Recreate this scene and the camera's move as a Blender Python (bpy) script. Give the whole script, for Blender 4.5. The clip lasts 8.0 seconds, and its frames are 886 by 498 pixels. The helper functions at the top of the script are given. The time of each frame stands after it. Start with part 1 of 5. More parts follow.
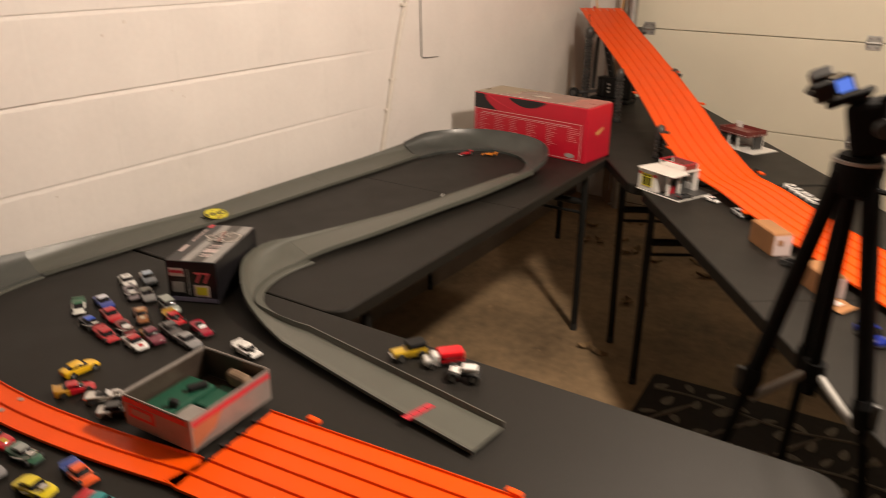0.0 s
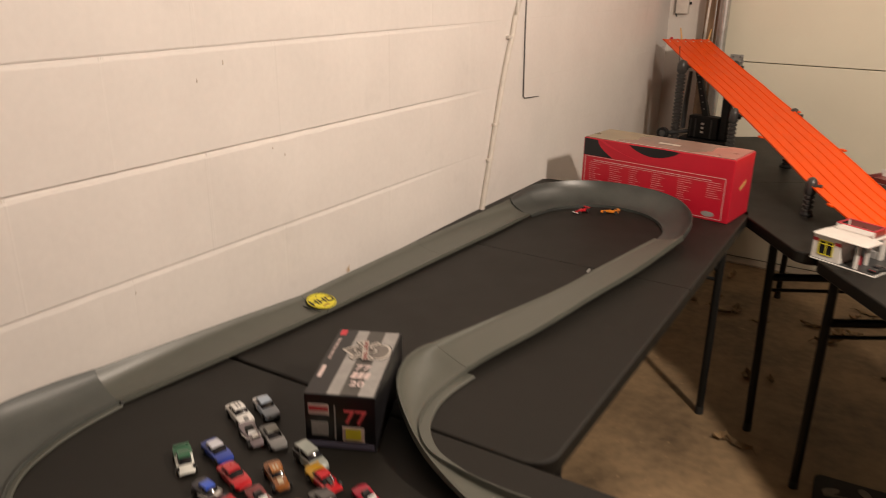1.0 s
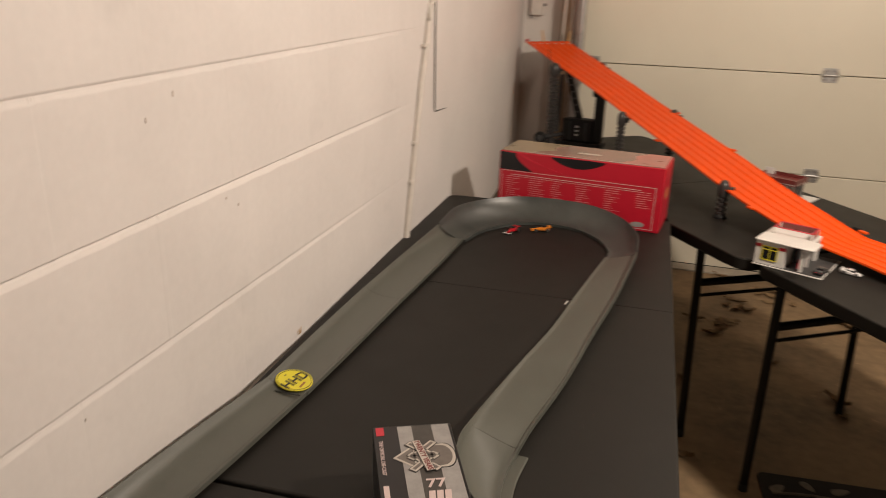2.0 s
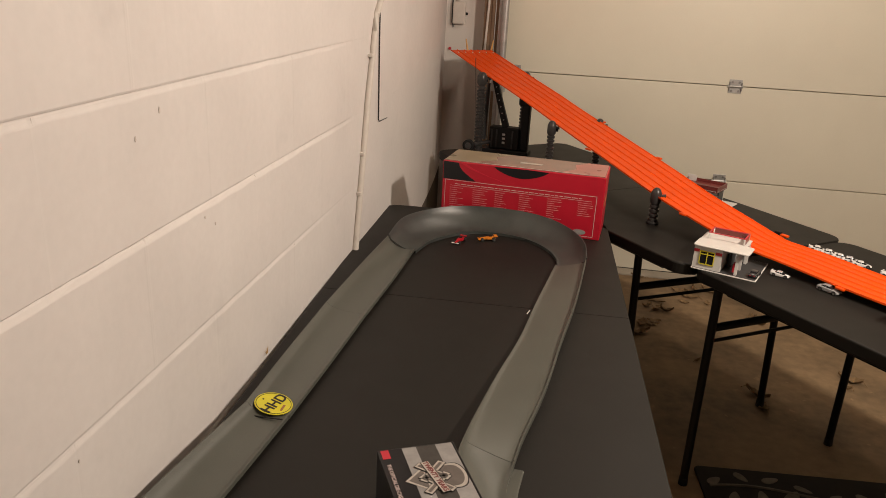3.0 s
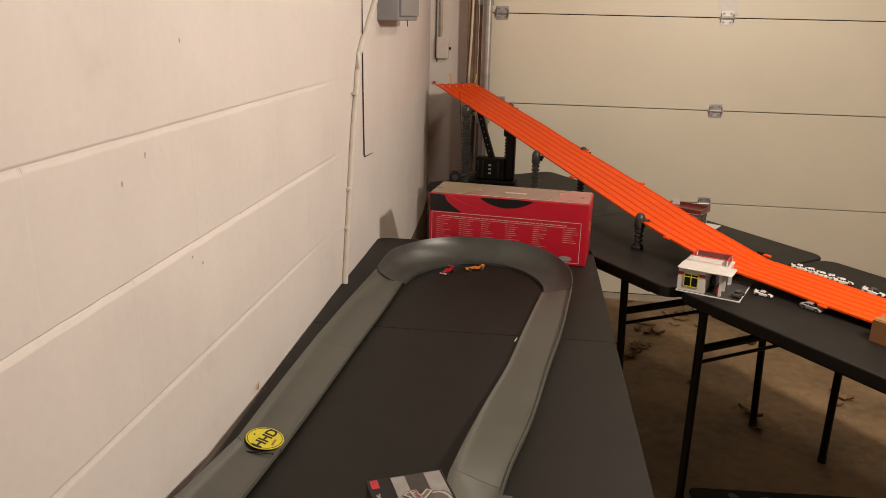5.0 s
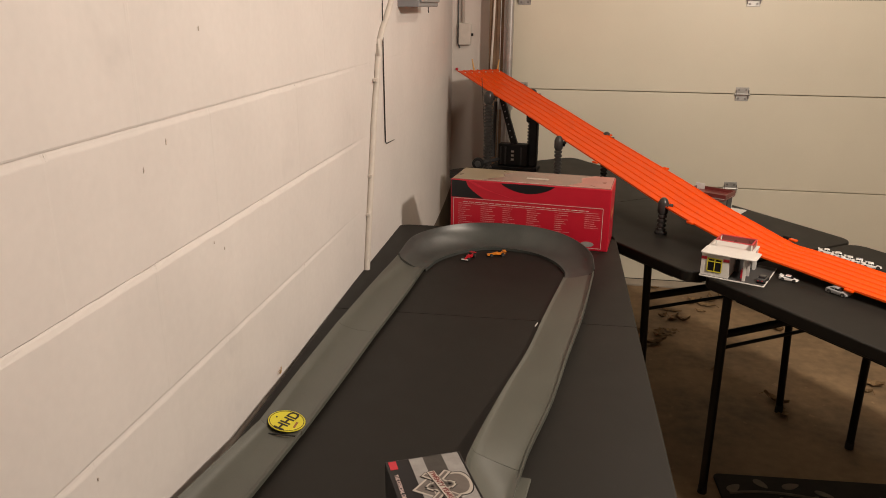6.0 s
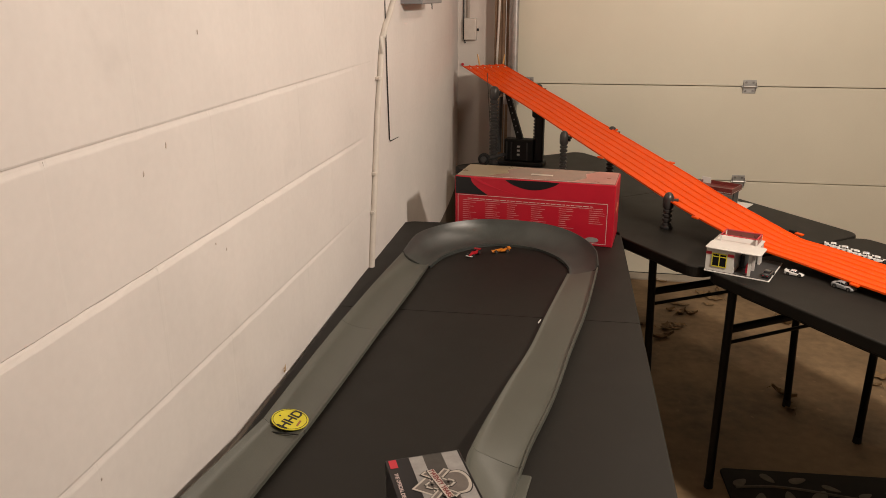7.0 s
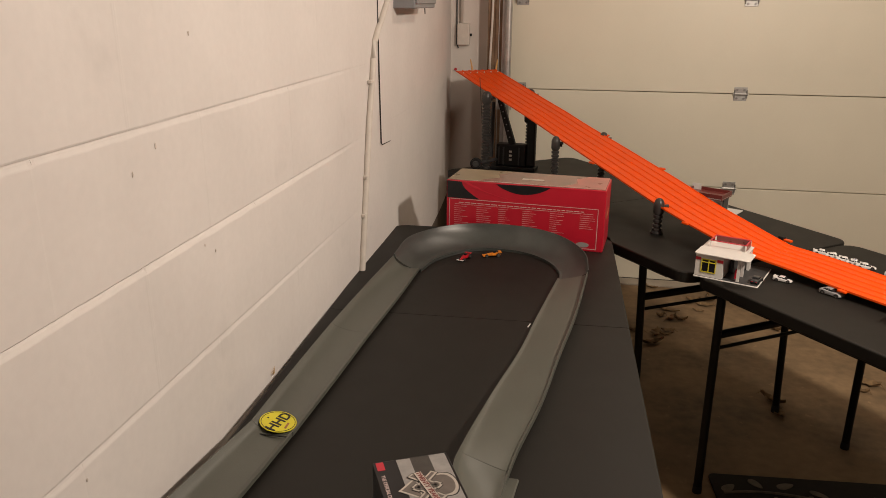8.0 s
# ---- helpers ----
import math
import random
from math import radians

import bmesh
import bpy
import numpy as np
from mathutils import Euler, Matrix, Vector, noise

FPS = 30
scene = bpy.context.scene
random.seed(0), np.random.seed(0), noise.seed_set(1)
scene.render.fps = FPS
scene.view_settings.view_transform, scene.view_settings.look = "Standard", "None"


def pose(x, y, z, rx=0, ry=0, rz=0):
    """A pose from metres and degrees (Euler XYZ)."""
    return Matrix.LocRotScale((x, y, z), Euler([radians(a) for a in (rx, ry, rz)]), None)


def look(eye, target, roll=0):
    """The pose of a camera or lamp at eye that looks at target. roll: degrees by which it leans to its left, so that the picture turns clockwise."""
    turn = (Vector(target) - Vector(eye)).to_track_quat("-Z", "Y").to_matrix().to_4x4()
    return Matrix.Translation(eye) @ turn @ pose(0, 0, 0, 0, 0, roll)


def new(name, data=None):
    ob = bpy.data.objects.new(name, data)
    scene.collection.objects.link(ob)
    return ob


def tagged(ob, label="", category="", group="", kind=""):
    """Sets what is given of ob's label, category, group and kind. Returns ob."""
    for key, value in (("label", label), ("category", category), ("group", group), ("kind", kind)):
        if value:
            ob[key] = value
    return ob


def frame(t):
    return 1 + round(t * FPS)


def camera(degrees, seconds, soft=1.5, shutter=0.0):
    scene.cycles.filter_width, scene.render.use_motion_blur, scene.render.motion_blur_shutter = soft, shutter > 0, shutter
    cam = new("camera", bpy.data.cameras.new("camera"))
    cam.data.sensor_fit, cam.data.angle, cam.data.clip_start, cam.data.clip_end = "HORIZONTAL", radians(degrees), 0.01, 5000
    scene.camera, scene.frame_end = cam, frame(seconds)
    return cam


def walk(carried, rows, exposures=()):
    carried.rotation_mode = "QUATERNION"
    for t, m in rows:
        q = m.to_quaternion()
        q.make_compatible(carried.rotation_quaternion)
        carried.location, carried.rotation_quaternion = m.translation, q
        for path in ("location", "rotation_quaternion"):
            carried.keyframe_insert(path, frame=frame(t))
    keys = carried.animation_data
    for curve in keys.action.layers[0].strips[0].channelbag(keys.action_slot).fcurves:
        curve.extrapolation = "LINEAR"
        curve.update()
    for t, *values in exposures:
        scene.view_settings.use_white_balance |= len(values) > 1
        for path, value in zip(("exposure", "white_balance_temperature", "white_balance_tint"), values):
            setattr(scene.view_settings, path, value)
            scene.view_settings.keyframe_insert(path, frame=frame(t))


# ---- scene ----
cam = camera(61.0, 8.0, soft=0.55, shutter=0.5)
PATH = [
    (0, (1.869, 0.632, 1.516), (0.831, 2.168, 0.767), 0.5),
    (0.2, (1.729, 0.638, 1.515), (0.676, 2.173, 0.784), 1.0),
    (0.5, (1.516, 0.675, 1.518), (0.487, 2.236, 0.808), 1.2),
    (0.8, (1.332, 0.731, 1.496), (0.32, 2.31, 0.802), 1.0),
    (1, (1.235, 0.801, 1.497), (0.216, 2.378, 0.808), 0.7),
    (1.2, (1.126, 0.861, 1.507), (0.12, 2.448, 0.824), 0.8),
    (1.5, (0.975, 0.898, 1.494), (0.063, 2.54, 0.806), 1.1),
    (1.8, (0.807, 0.893, 1.494), (0.129, 2.642, 0.8), 1.8),
    (2, (0.729, 0.879, 1.503), (0.202, 2.681, 0.816), 1.5),
    (2.2, (0.682, 0.863, 1.513), (0.275, 2.698, 0.83), 1.4),
    (3.3, (0.555, 0.854, 1.517), (0.305, 2.728, 0.865), 3.1),
    (3.5, (0.552, 0.852, 1.517), (0.315, 2.735, 0.886), 2.9),
    (4, (0.568, 0.851, 1.525), (0.35, 2.745, 0.921), 2.4),
    (4.5, (0.584, 0.839, 1.531), (0.356, 2.736, 0.941), 1.9),
    (6, (0.612, 0.822, 1.525), (0.289, 2.695, 0.903), 0.4),
    (6.5, (0.618, 0.826, 1.529), (0.276, 2.688, 0.884), -0.1),
    (7, (0.632, 0.822, 1.537), (0.282, 2.685, 0.899), -0.3),
    (7.5, (0.639, 0.823, 1.532), (0.299, 2.69, 0.899), -0.1),
    (8, (0.639, 0.819, 1.535), (0.307, 2.69, 0.909), 0.3),
]
walk(cam, [(t, look(eye, target, roll)) for t, eye, target, roll in PATH], [(0.0, 0.20, 6900, 11), (1.0, 0.15, 6750, 11), (2.0, 0.04, 6550, 10), (4.0, -0.03, 6600, 10), (7.5, -0.02, 6550, 10), (8.0, -0.12, 6550, 10)])

# ---- world and light ----
world = bpy.data.worlds.new("world")
scene.world = world
world.use_nodes = True
world.node_tree.nodes["Background"].inputs[0].default_value = (0.9, 0.75, 0.6, 1)
world.node_tree.nodes["Background"].inputs[1].default_value = 0.003


def ceiling_lamp(name, eye, power, radius, colour):
    data = bpy.data.lights.new(name, "POINT")
    data.shadow_soft_size, data.energy, data.color = radius, power, colour
    ob = new(name, data)
    ob.matrix_world = pose(*eye)
    return ob


WARM = (1.0, 0.858, 0.728)
ceiling_lamp("ceiling_lamp_main", (1.90, 2.16, 2.10), 140, 0.07, WARM)
ceiling_lamp("ceiling_lamp_north", (1.3, 3.8, 2.38), 18, 0.10, WARM)


# ---- materials ----
def mat(name, colour, rough=0.5, metal=0.0, vary=0.12, scale=18.0, fine=220.0, bump=0.15, coat=0.0, second=None, island=False, stain=0.0, spec=0.5, speck=0.0):
    """A surface with variation at two scales: broad patches and fine grain."""
    m = bpy.data.materials.new(name)
    m.use_nodes = True
    nt = m.node_tree
    n, l = nt.nodes, nt.links
    b = n["Principled BSDF"]
    co = n.new("ShaderNodeTexCoord")
    big = n.new("ShaderNodeTexNoise")
    big.inputs["Scale"].default_value, big.inputs["Detail"].default_value = scale, 5
    small = n.new("ShaderNodeTexNoise")
    small.inputs["Scale"].default_value, small.inputs["Detail"].default_value = fine, 3
    geo = n.new("ShaderNodeNewGeometry")
    l.new(geo.outputs["Position"], big.inputs["Vector"])
    l.new(geo.outputs["Position"], small.inputs["Vector"])
    add = n.new("ShaderNodeMath")
    add.operation = "MULTIPLY_ADD"
    l.new(small.outputs["Fac"], add.inputs[0])
    add.inputs[1].default_value = 0.4
    l.new(big.outputs["Fac"], add.inputs[2])
    ramp = n.new("ShaderNodeMapRange")
    ramp.inputs["From Min"].default_value, ramp.inputs["From Max"].default_value = 0.4, 1.0
    l.new(add.outputs[0], ramp.inputs["Value"])
    mix = n.new("ShaderNodeMix")
    mix.data_type = "RGBA"
    lo = [max(0, c * (1 - vary)) for c in colour]
    hi = [min(1, c * (1 + vary)) for c in colour]
    if second:
        hi = second
    mix.inputs["A"].default_value, mix.inputs["B"].default_value = (*lo, 1), (*hi, 1)
    l.new(ramp.outputs["Result"], mix.inputs["Factor"])
    out = mix.outputs["Result"]
    if stain:
        spots = n.new("ShaderNodeTexNoise")
        spots.inputs["Scale"].default_value, spots.inputs["Detail"].default_value = 7.0, 8
        l.new(geo.outputs["Position"], spots.inputs["Vector"])
        cut = n.new("ShaderNodeMapRange")
        cut.inputs["From Min"].default_value, cut.inputs["From Max"].default_value = 0.62, 0.78
        cut.inputs["To Max"].default_value = stain
        l.new(spots.outputs["Fac"], cut.inputs["Value"])
        dirt = n.new("ShaderNodeMix")
        dirt.data_type = "RGBA"
        l.new(cut.outputs["Result"], dirt.inputs["Factor"])
        l.new(out, dirt.inputs["A"])
        dirt.inputs["B"].default_value = (*[c * 0.45 for c in colour], 1)
        out = dirt.outputs["Result"]
    if speck:
        dots = n.new("ShaderNodeTexNoise")
        dots.inputs["Scale"].default_value, dots.inputs["Detail"].default_value = 26.0, 4
        l.new(geo.outputs["Position"], dots.inputs["Vector"])
        lift = n.new("ShaderNodeMapRange")
        lift.inputs["From Min"].default_value, lift.inputs["From Max"].default_value = 0.66, 0.74
        lift.inputs["To Max"].default_value = speck
        l.new(dots.outputs["Fac"], lift.inputs["Value"])
        pale = n.new("ShaderNodeMix")
        pale.data_type = "RGBA"
        l.new(lift.outputs["Result"], pale.inputs["Factor"])
        l.new(out, pale.inputs["A"])
        pale.inputs["B"].default_value = (*[c * 1.7 for c in colour], 1)
        out = pale.outputs["Result"]
    if island:
        rnd = n.new("ShaderNodeObjectInfo")
        hsv = n.new("ShaderNodeHueSaturation")
        vr = n.new("ShaderNodeMapRange")
        vr.inputs["To Min"].default_value, vr.inputs["To Max"].default_value = 0.85, 1.1
        l.new(rnd.outputs["Random"], vr.inputs["Value"])
        l.new(vr.outputs["Result"], hsv.inputs["Value"])
        l.new(out, hsv.inputs["Color"])
        out = hsv.outputs["Color"]
    l.new(out, b.inputs["Base Color"])
    rr = n.new("ShaderNodeMapRange")
    rr.inputs["To Min"].default_value, rr.inputs["To Max"].default_value = max(0.02, rough - 0.08), min(1, rough + 0.08)
    l.new(big.outputs["Fac"], rr.inputs["Value"])
    l.new(rr.outputs["Result"], b.inputs["Roughness"])
    b.inputs["Metallic"].default_value = metal
    b.inputs["Specular IOR Level"].default_value = spec
    b.inputs["Coat Weight"].default_value = coat
    if bump:
        bp = n.new("ShaderNodeBump")
        bp.inputs["Strength"].default_value, bp.inputs["Distance"].default_value = bump, 0.002
        l.new(add.outputs[0], bp.inputs["Height"])
        l.new(bp.outputs["Normal"], b.inputs["Normal"])
    return m


WALL = mat("painted_block", (0.74, 0.70, 0.67), 0.6, vary=0.06, scale=4, fine=60, bump=0.22, stain=0.15)
# for walls out of view; the dark colour makes them return little light
WALL_FAR = mat("dark_unseen_wall", (0.18, 0.15, 0.12), 0.75, vary=0.15, scale=4, fine=120, bump=0.25)
WALL_PLAIN = mat("painted_plaster", (0.72, 0.67, 0.62), 0.7, vary=0.05, scale=4, fine=120, bump=0.25)
DOORSKIN = mat("door_enamel", (0.80, 0.755, 0.62), 0.45, vary=0.04, scale=3, fine=200, bump=0.08)
CONCRETE = mat("stained_concrete", (0.245, 0.165, 0.090), 0.8, vary=0.6, scale=2.4, fine=22, bump=0.25, stain=0.5, speck=0.5)
LOW_BLOCK = mat("brown_lower_block", (0.13, 0.10, 0.075), 0.85, vary=0.25, scale=6, fine=80, bump=0.5, stain=0.4)
SILL = mat("pale_threshold_concrete", (0.42, 0.37, 0.30), 0.8, vary=0.2, scale=8, bump=0.3, stain=0.2)
# unseen ceiling, toned dark to hold down fill light on floor and tables
CEIL = mat("dark_unseen_ceiling", (0.17, 0.14, 0.11), 0.8, vary=0.04, scale=3, bump=0.1)
TABLE = mat("black_tabletop_plastic", (0.0066, 0.0054, 0.0036), 0.57, vary=0.15, scale=9, fine=600, bump=0.12, spec=0.43)
TABLE_RIM = mat("black_rim_plastic", (0.008, 0.0075, 0.007), 0.5, vary=0.15, scale=9, fine=500, bump=0.1, spec=0.2)
LEGS = mat("black_powder_coat", (0.008, 0.008, 0.0075), 0.5, vary=0.2, scale=30, bump=0.1, spec=0.3)
TRIPOD = mat("matt_black_tripod", (0.006, 0.006, 0.006), 0.7, vary=0.2, scale=40, bump=0.1, spec=0.12)
GREY_TRACK = mat("grey_track_plastic", (0.084, 0.088, 0.073), 0.42, vary=0.12, scale=10, fine=400, bump=0.12, spec=0.8)
DARK_TRACK = mat("worn_dark_track_plastic", (0.046, 0.052, 0.048), 0.40, vary=0.3, scale=14, fine=260, bump=0.15, spec=0.8)
CURVE_TRACK = mat("darker_grey_track_plastic", (0.066, 0.072, 0.066), 0.46, vary=0.2, scale=12, fine=400, bump=0.12, spec=0.6)
ORANGE = mat("orange_track_plastic", (0.88, 0.088, 0.002), 0.42, vary=0.06, scale=14, fine=300, bump=0.05, spec=0.25)
BLACK = mat("black_plastic", (0.012, 0.012, 0.012), 0.55, vary=0.2, scale=40, bump=0.1, spec=0.3)
COLUMN = mat("dark_ribbed_plastic", (0.045, 0.042, 0.040), 0.34, vary=0.2, scale=40, bump=0.1)
DARK = mat("dark_grey_plastic", (0.05, 0.05, 0.05), 0.45, vary=0.2, scale=40, bump=0.1)
CHROME = mat("chrome", (0.75, 0.74, 0.72), 0.15, 1.0, vary=0.1, scale=60, bump=0.05)
STEEL = mat("galvanised_steel", (0.48, 0.47, 0.45), 0.45, 0.65, vary=0.2, scale=25, fine=200, bump=0.1)
BOLT = mat("dull_steel", (0.27, 0.26, 0.25), 0.5, 0.5, vary=0.2, scale=40, bump=0.05)
ALU = mat("brushed_aluminium", (0.36, 0.35, 0.33), 0.5, 0.3, vary=0.1, scale=40, bump=0.05)
WOOD = mat("weathered_wood", (0.24, 0.16, 0.10), 0.7, vary=0.35, scale=14, fine=120, bump=0.3)
TAN = mat("tan_plastic", (0.60, 0.36, 0.12), 0.45, vary=0.1, bump=0.03)
CARD = mat("brown_cardboard", (0.32, 0.15, 0.06), 0.75, vary=0.12, scale=20, fine=200, bump=0.2)
RED_CARD = mat("red_printed_card", (0.50, 0.012, 0.03), 0.35, vary=0.06, scale=12, bump=0.04)
RED_GLOSS = mat("bright_red_card", (0.62, 0.02, 0.045), 0.3, vary=0.06, scale=12, bump=0.04)
BLACK_CARD = mat("black_printed_card", (0.009, 0.0085, 0.010), 0.3, vary=0.2, scale=12, bump=0.04)
TOP_CARD = mat("worn_box_top", (0.30, 0.24, 0.19), 0.22, vary=0.35, scale=9, bump=0.05, second=(0.36, 0.19, 0.15))
WHITE_INK = mat("white_ink", (0.62, 0.50, 0.48), 0.5, vary=0.05, bump=0)
PALE_INK = mat("pale_pink_ink", (0.60, 0.34, 0.34), 0.5, vary=0.05, bump=0)
GREY_INK = mat("grey_ink", (0.30, 0.29, 0.28), 0.4, vary=0.15, scale=50, bump=0)
RED_INK = mat("red_ink", (0.55, 0.03, 0.05), 0.4, vary=0.1, bump=0)
YELLOW_INK = mat("yellow_sticker", (0.72, 0.64, 0.04), 0.4, vary=0.08, scale=30, bump=0.02)
WHITE = mat("white_plastic", (0.72, 0.70, 0.66), 0.4, vary=0.06, scale=40, bump=0.05)
GREEN = mat("green_insert", (0.004, 0.075, 0.042), 0.6, vary=0.15, scale=30, bump=0.1)
TIN = mat("tin_grey_print", (0.30, 0.27, 0.25), 0.4, 0.3, vary=0.12, scale=30, bump=0.05)
TIN_IN = mat("tin_inside", (0.10, 0.075, 0.06), 0.35, 0.5, vary=0.2, scale=30, bump=0.05)
RUG = mat("rug_pile", (0.022, 0.017, 0.013), 0.95, vary=0.4, scale=30, fine=500, bump=0.8)
RUG_LIGHT = mat("rug_motif_pile", (0.19, 0.16, 0.125), 0.95, vary=0.25, scale=40, fine=500, bump=0.8)
LEAF = mat("dry_leaf", (0.24, 0.155, 0.075), 0.8, vary=0.3, scale=40, bump=0.3, island=True)
RUBBER = mat("rubber", (0.02, 0.02, 0.02), 0.6, vary=0.2, scale=60, bump=0.1)
SMOKED = mat("smoked_window", (0.015, 0.015, 0.018), 0.12, vary=0.1, bump=0)
CABLE = mat("painted_cable", (0.66, 0.61, 0.55), 0.5, vary=0.08, scale=30, bump=0.1)
CRACK = mat("black_wire_coat", (0.02, 0.018, 0.016), 0.6, vary=0.1, bump=0)
BLOOD = mat("maroon_translucent_roof", (0.17, 0.035, 0.03), 0.3, vary=0.15, scale=40, bump=0.03)
SCREEN = bpy.data.materials.new("lit_screen")
SCREEN.use_nodes = True
SCREEN.node_tree.nodes["Principled BSDF"].inputs["Base Color"].default_value = (0.05, 0.1, 0.3, 1)
SCREEN.node_tree.nodes["Principled BSDF"].inputs["Emission Color"].default_value = (0.12, 0.25, 0.9, 1)
SCREEN.node_tree.nodes["Principled BSDF"].inputs["Emission Strength"].default_value = 0.8
LAMP = bpy.data.materials.new("lamp_glow")
LAMP.use_nodes = True
LAMP.node_tree.nodes["Principled BSDF"].inputs["Emission Color"].default_value = (1, 0.82, 0.62, 1)
LAMP.node_tree.nodes["Principled BSDF"].inputs["Emission Strength"].default_value = 3.0
PAINTS = {}


def paint(r, g, b):
    key = (r, g, b)
    if key not in PAINTS:
        g = 1.0 if min(r, g, b) > 0.5 or r > 0.7 else 0.75
        PAINTS[key] = mat("car_enamel", tuple(c * g for c in key), 0.3, 0.0, vary=0.06, scale=60, bump=0.02, coat=0.6)
    return PAINTS[key]


# ---- mesh helpers ----
def thing(name, m, label, category, group="", kind=""):
    ob = new(name)
    ob.empty_display_size = 0.02
    ob.matrix_world = m
    return tagged(ob, label, category, group, kind)


def mesh_of(name, bm, material, smooth=False):
    bmesh.ops.recalc_face_normals(bm, faces=bm.faces)
    if smooth:
        for e in bm.edges:
            if len(e.link_faces) == 2 and e.calc_face_angle() > radians(38):
                e.smooth = False
    me = bpy.data.meshes.new(name)
    bm.to_mesh(me)
    bm.free()
    me.materials.append(material)
    if smooth:
        for p in me.polygons:
            p.use_smooth = True
    return me


def part(name, bm, material, parent, label="", smooth=False):
    me = bm if isinstance(bm, bpy.types.Mesh) else mesh_of(name, bm, material, smooth)
    ob = new(name, me)
    ob.parent = parent
    if label:
        ob["label"] = label
    return ob


def solid(name, bm, material, label, category, group="", kind="", smooth=False):
    return tagged(new(name, mesh_of(name, bm, material, smooth)), label, category, group, kind)


def box(x0, x1, y0, y1, z0, z1, bevel=0.0, bm=None, segments=2):
    b = bmesh.new()
    bmesh.ops.create_cube(b, size=1)
    for v in b.verts:
        v.co = Vector(((x0 + x1) / 2 + v.co.x * (x1 - x0), (y0 + y1) / 2 + v.co.y * (y1 - y0), (z0 + z1) / 2 + v.co.z * (z1 - z0)))
    if bevel:
        bmesh.ops.bevel(b, geom=list(b.edges), offset=bevel, segments=segments, affect="EDGES", profile=0.5)
    return join(bm, b)


def join(bm, b):
    if bm is None:
        return b
    me = bpy.data.meshes.new("joined")
    b.to_mesh(me)
    b.free()
    bm.from_mesh(me)
    bpy.data.meshes.remove(me)
    return bm


def loft(rings, bm=None, cap=True, closed=True):
    b = bmesh.new()
    rows = [[b.verts.new(p) for p in ring] for ring in rings]
    n = len(rings[0])
    for a, c in zip(rows, rows[1:]):
        for i in range(n if closed else n - 1):
            j = (i + 1) % n
            b.faces.new((a[i], a[j], c[j], c[i]))
    if cap and closed:
        b.faces.new(rows[0])
        b.faces.new(list(reversed(rows[-1])))
    return join(bm, b)


def tube(points, r, n=10, bm=None):
    pts = [Vector(p) for p in points]
    rings = []
    for i, p in enumerate(pts):
        d = (pts[min(i + 1, len(pts) - 1)] - pts[max(i - 1, 0)]).normalized()
        up = Vector((0, 0, 1)) if abs(d.z) < 0.9 else Vector((1, 0, 0))
        u = d.cross(up).normalized()
        w = u.cross(d)
        rad = r[i] if isinstance(r, (list, tuple)) else r
        rings.append([p + u * (rad * math.cos(2 * math.pi * k / n)) + w * (rad * math.sin(2 * math.pi * k / n)) for k in range(n)])
    return loft(rings, bm)


def outline(w, h, r, n=5):
    """A rounded rectangle from (0, 0) to (w, h), anticlockwise."""
    pts = []
    for cx, cy, a0 in ((w - r, r, -90), (w - r, h - r, 0), (r, h - r, 90), (r, r, 180)):
        for k in range(n + 1):
            a = radians(a0 + 90 * k / n)
            pts.append((cx + r * math.cos(a), cy + r * math.sin(a)))
    return pts


def inset(pts, d, cx, cy):
    """Scale an outline towards its middle by about d."""
    w = max(p[0] for p in pts) - min(p[0] for p in pts)
    h = max(p[1] for p in pts) - min(p[1] for p in pts)
    return [(cx + (x - cx) * (1 - 2 * d / w), cy + (y - cy) * (1 - 2 * d / h)) for x, y in pts]


def slab(pts, z0, z1, edge=0.006, bm=None, fold=None):
    """A slab with rounded edges; the side at x = fold stays sharp."""
    cx = (max(p[0] for p in pts) + min(p[0] for p in pts)) / 2
    cy = (max(p[1] for p in pts) + min(p[1] for p in pts)) / 2
    square = lambda q: q if fold is None else [(p[0] + math.copysign(0.0004, x - cx) * -1, y) if abs(p[0] - fold) < 0.003 else (x, y) for p, (x, y) in zip(pts, q)]
    ins = square(inset(pts, edge, cx, cy))
    mid = square(inset(pts, edge * 0.3, cx, cy))
    ring = lambda q, z: [(x, y, z) for x, y in q]
    return loft([ring(ins, z0), ring(pts, z0 + edge), ring(pts, z1 - edge), ring(mid, z1 - edge * 0.3), ring(ins, z1)], bm)


def smooth_path(points, step=0.02):
    """Catmull-Rom through points of any width, resampled."""
    P = [np.array(p, float) for p in points]
    P = [2 * P[0] - P[1]] + P + [2 * P[-1] - P[-2]]
    out = []
    for i in range(1, len(P) - 2):
        a, b, c, d = P[i - 1:i + 3]
        n = max(2, int(np.linalg.norm((c - b)[:2]) / step))
        for k in range(n):
            t = k / n
            out.append(0.5 * (2 * b + (c - a) * t + (2 * a - 5 * b + 4 * c - d) * t * t + (3 * b - a - 3 * c + d) * t ** 3))
    out.append(P[-2])
    return out


def letters(text, size, material, parent, m, label=""):
    curve = bpy.data.curves.new("lettering", "FONT")
    curve.body, curve.size, curve.align_x, curve.align_y = text, size, "CENTER", "CENTER"
    curve.extrude, curve.offset = 0.0002, size * 0.02
    tmp = new("lettering_source", curve)
    me = bpy.data.meshes.new_from_object(tmp)
    bpy.data.objects.remove(tmp)
    me.materials.clear()
    me.materials.append(material)
    ob = part("lettering", me, material, parent, label)
    ob.matrix_local = m
    return ob


# ---- the garage ----
Z_TABLE = 0.74
DOOR_Y = 5.056


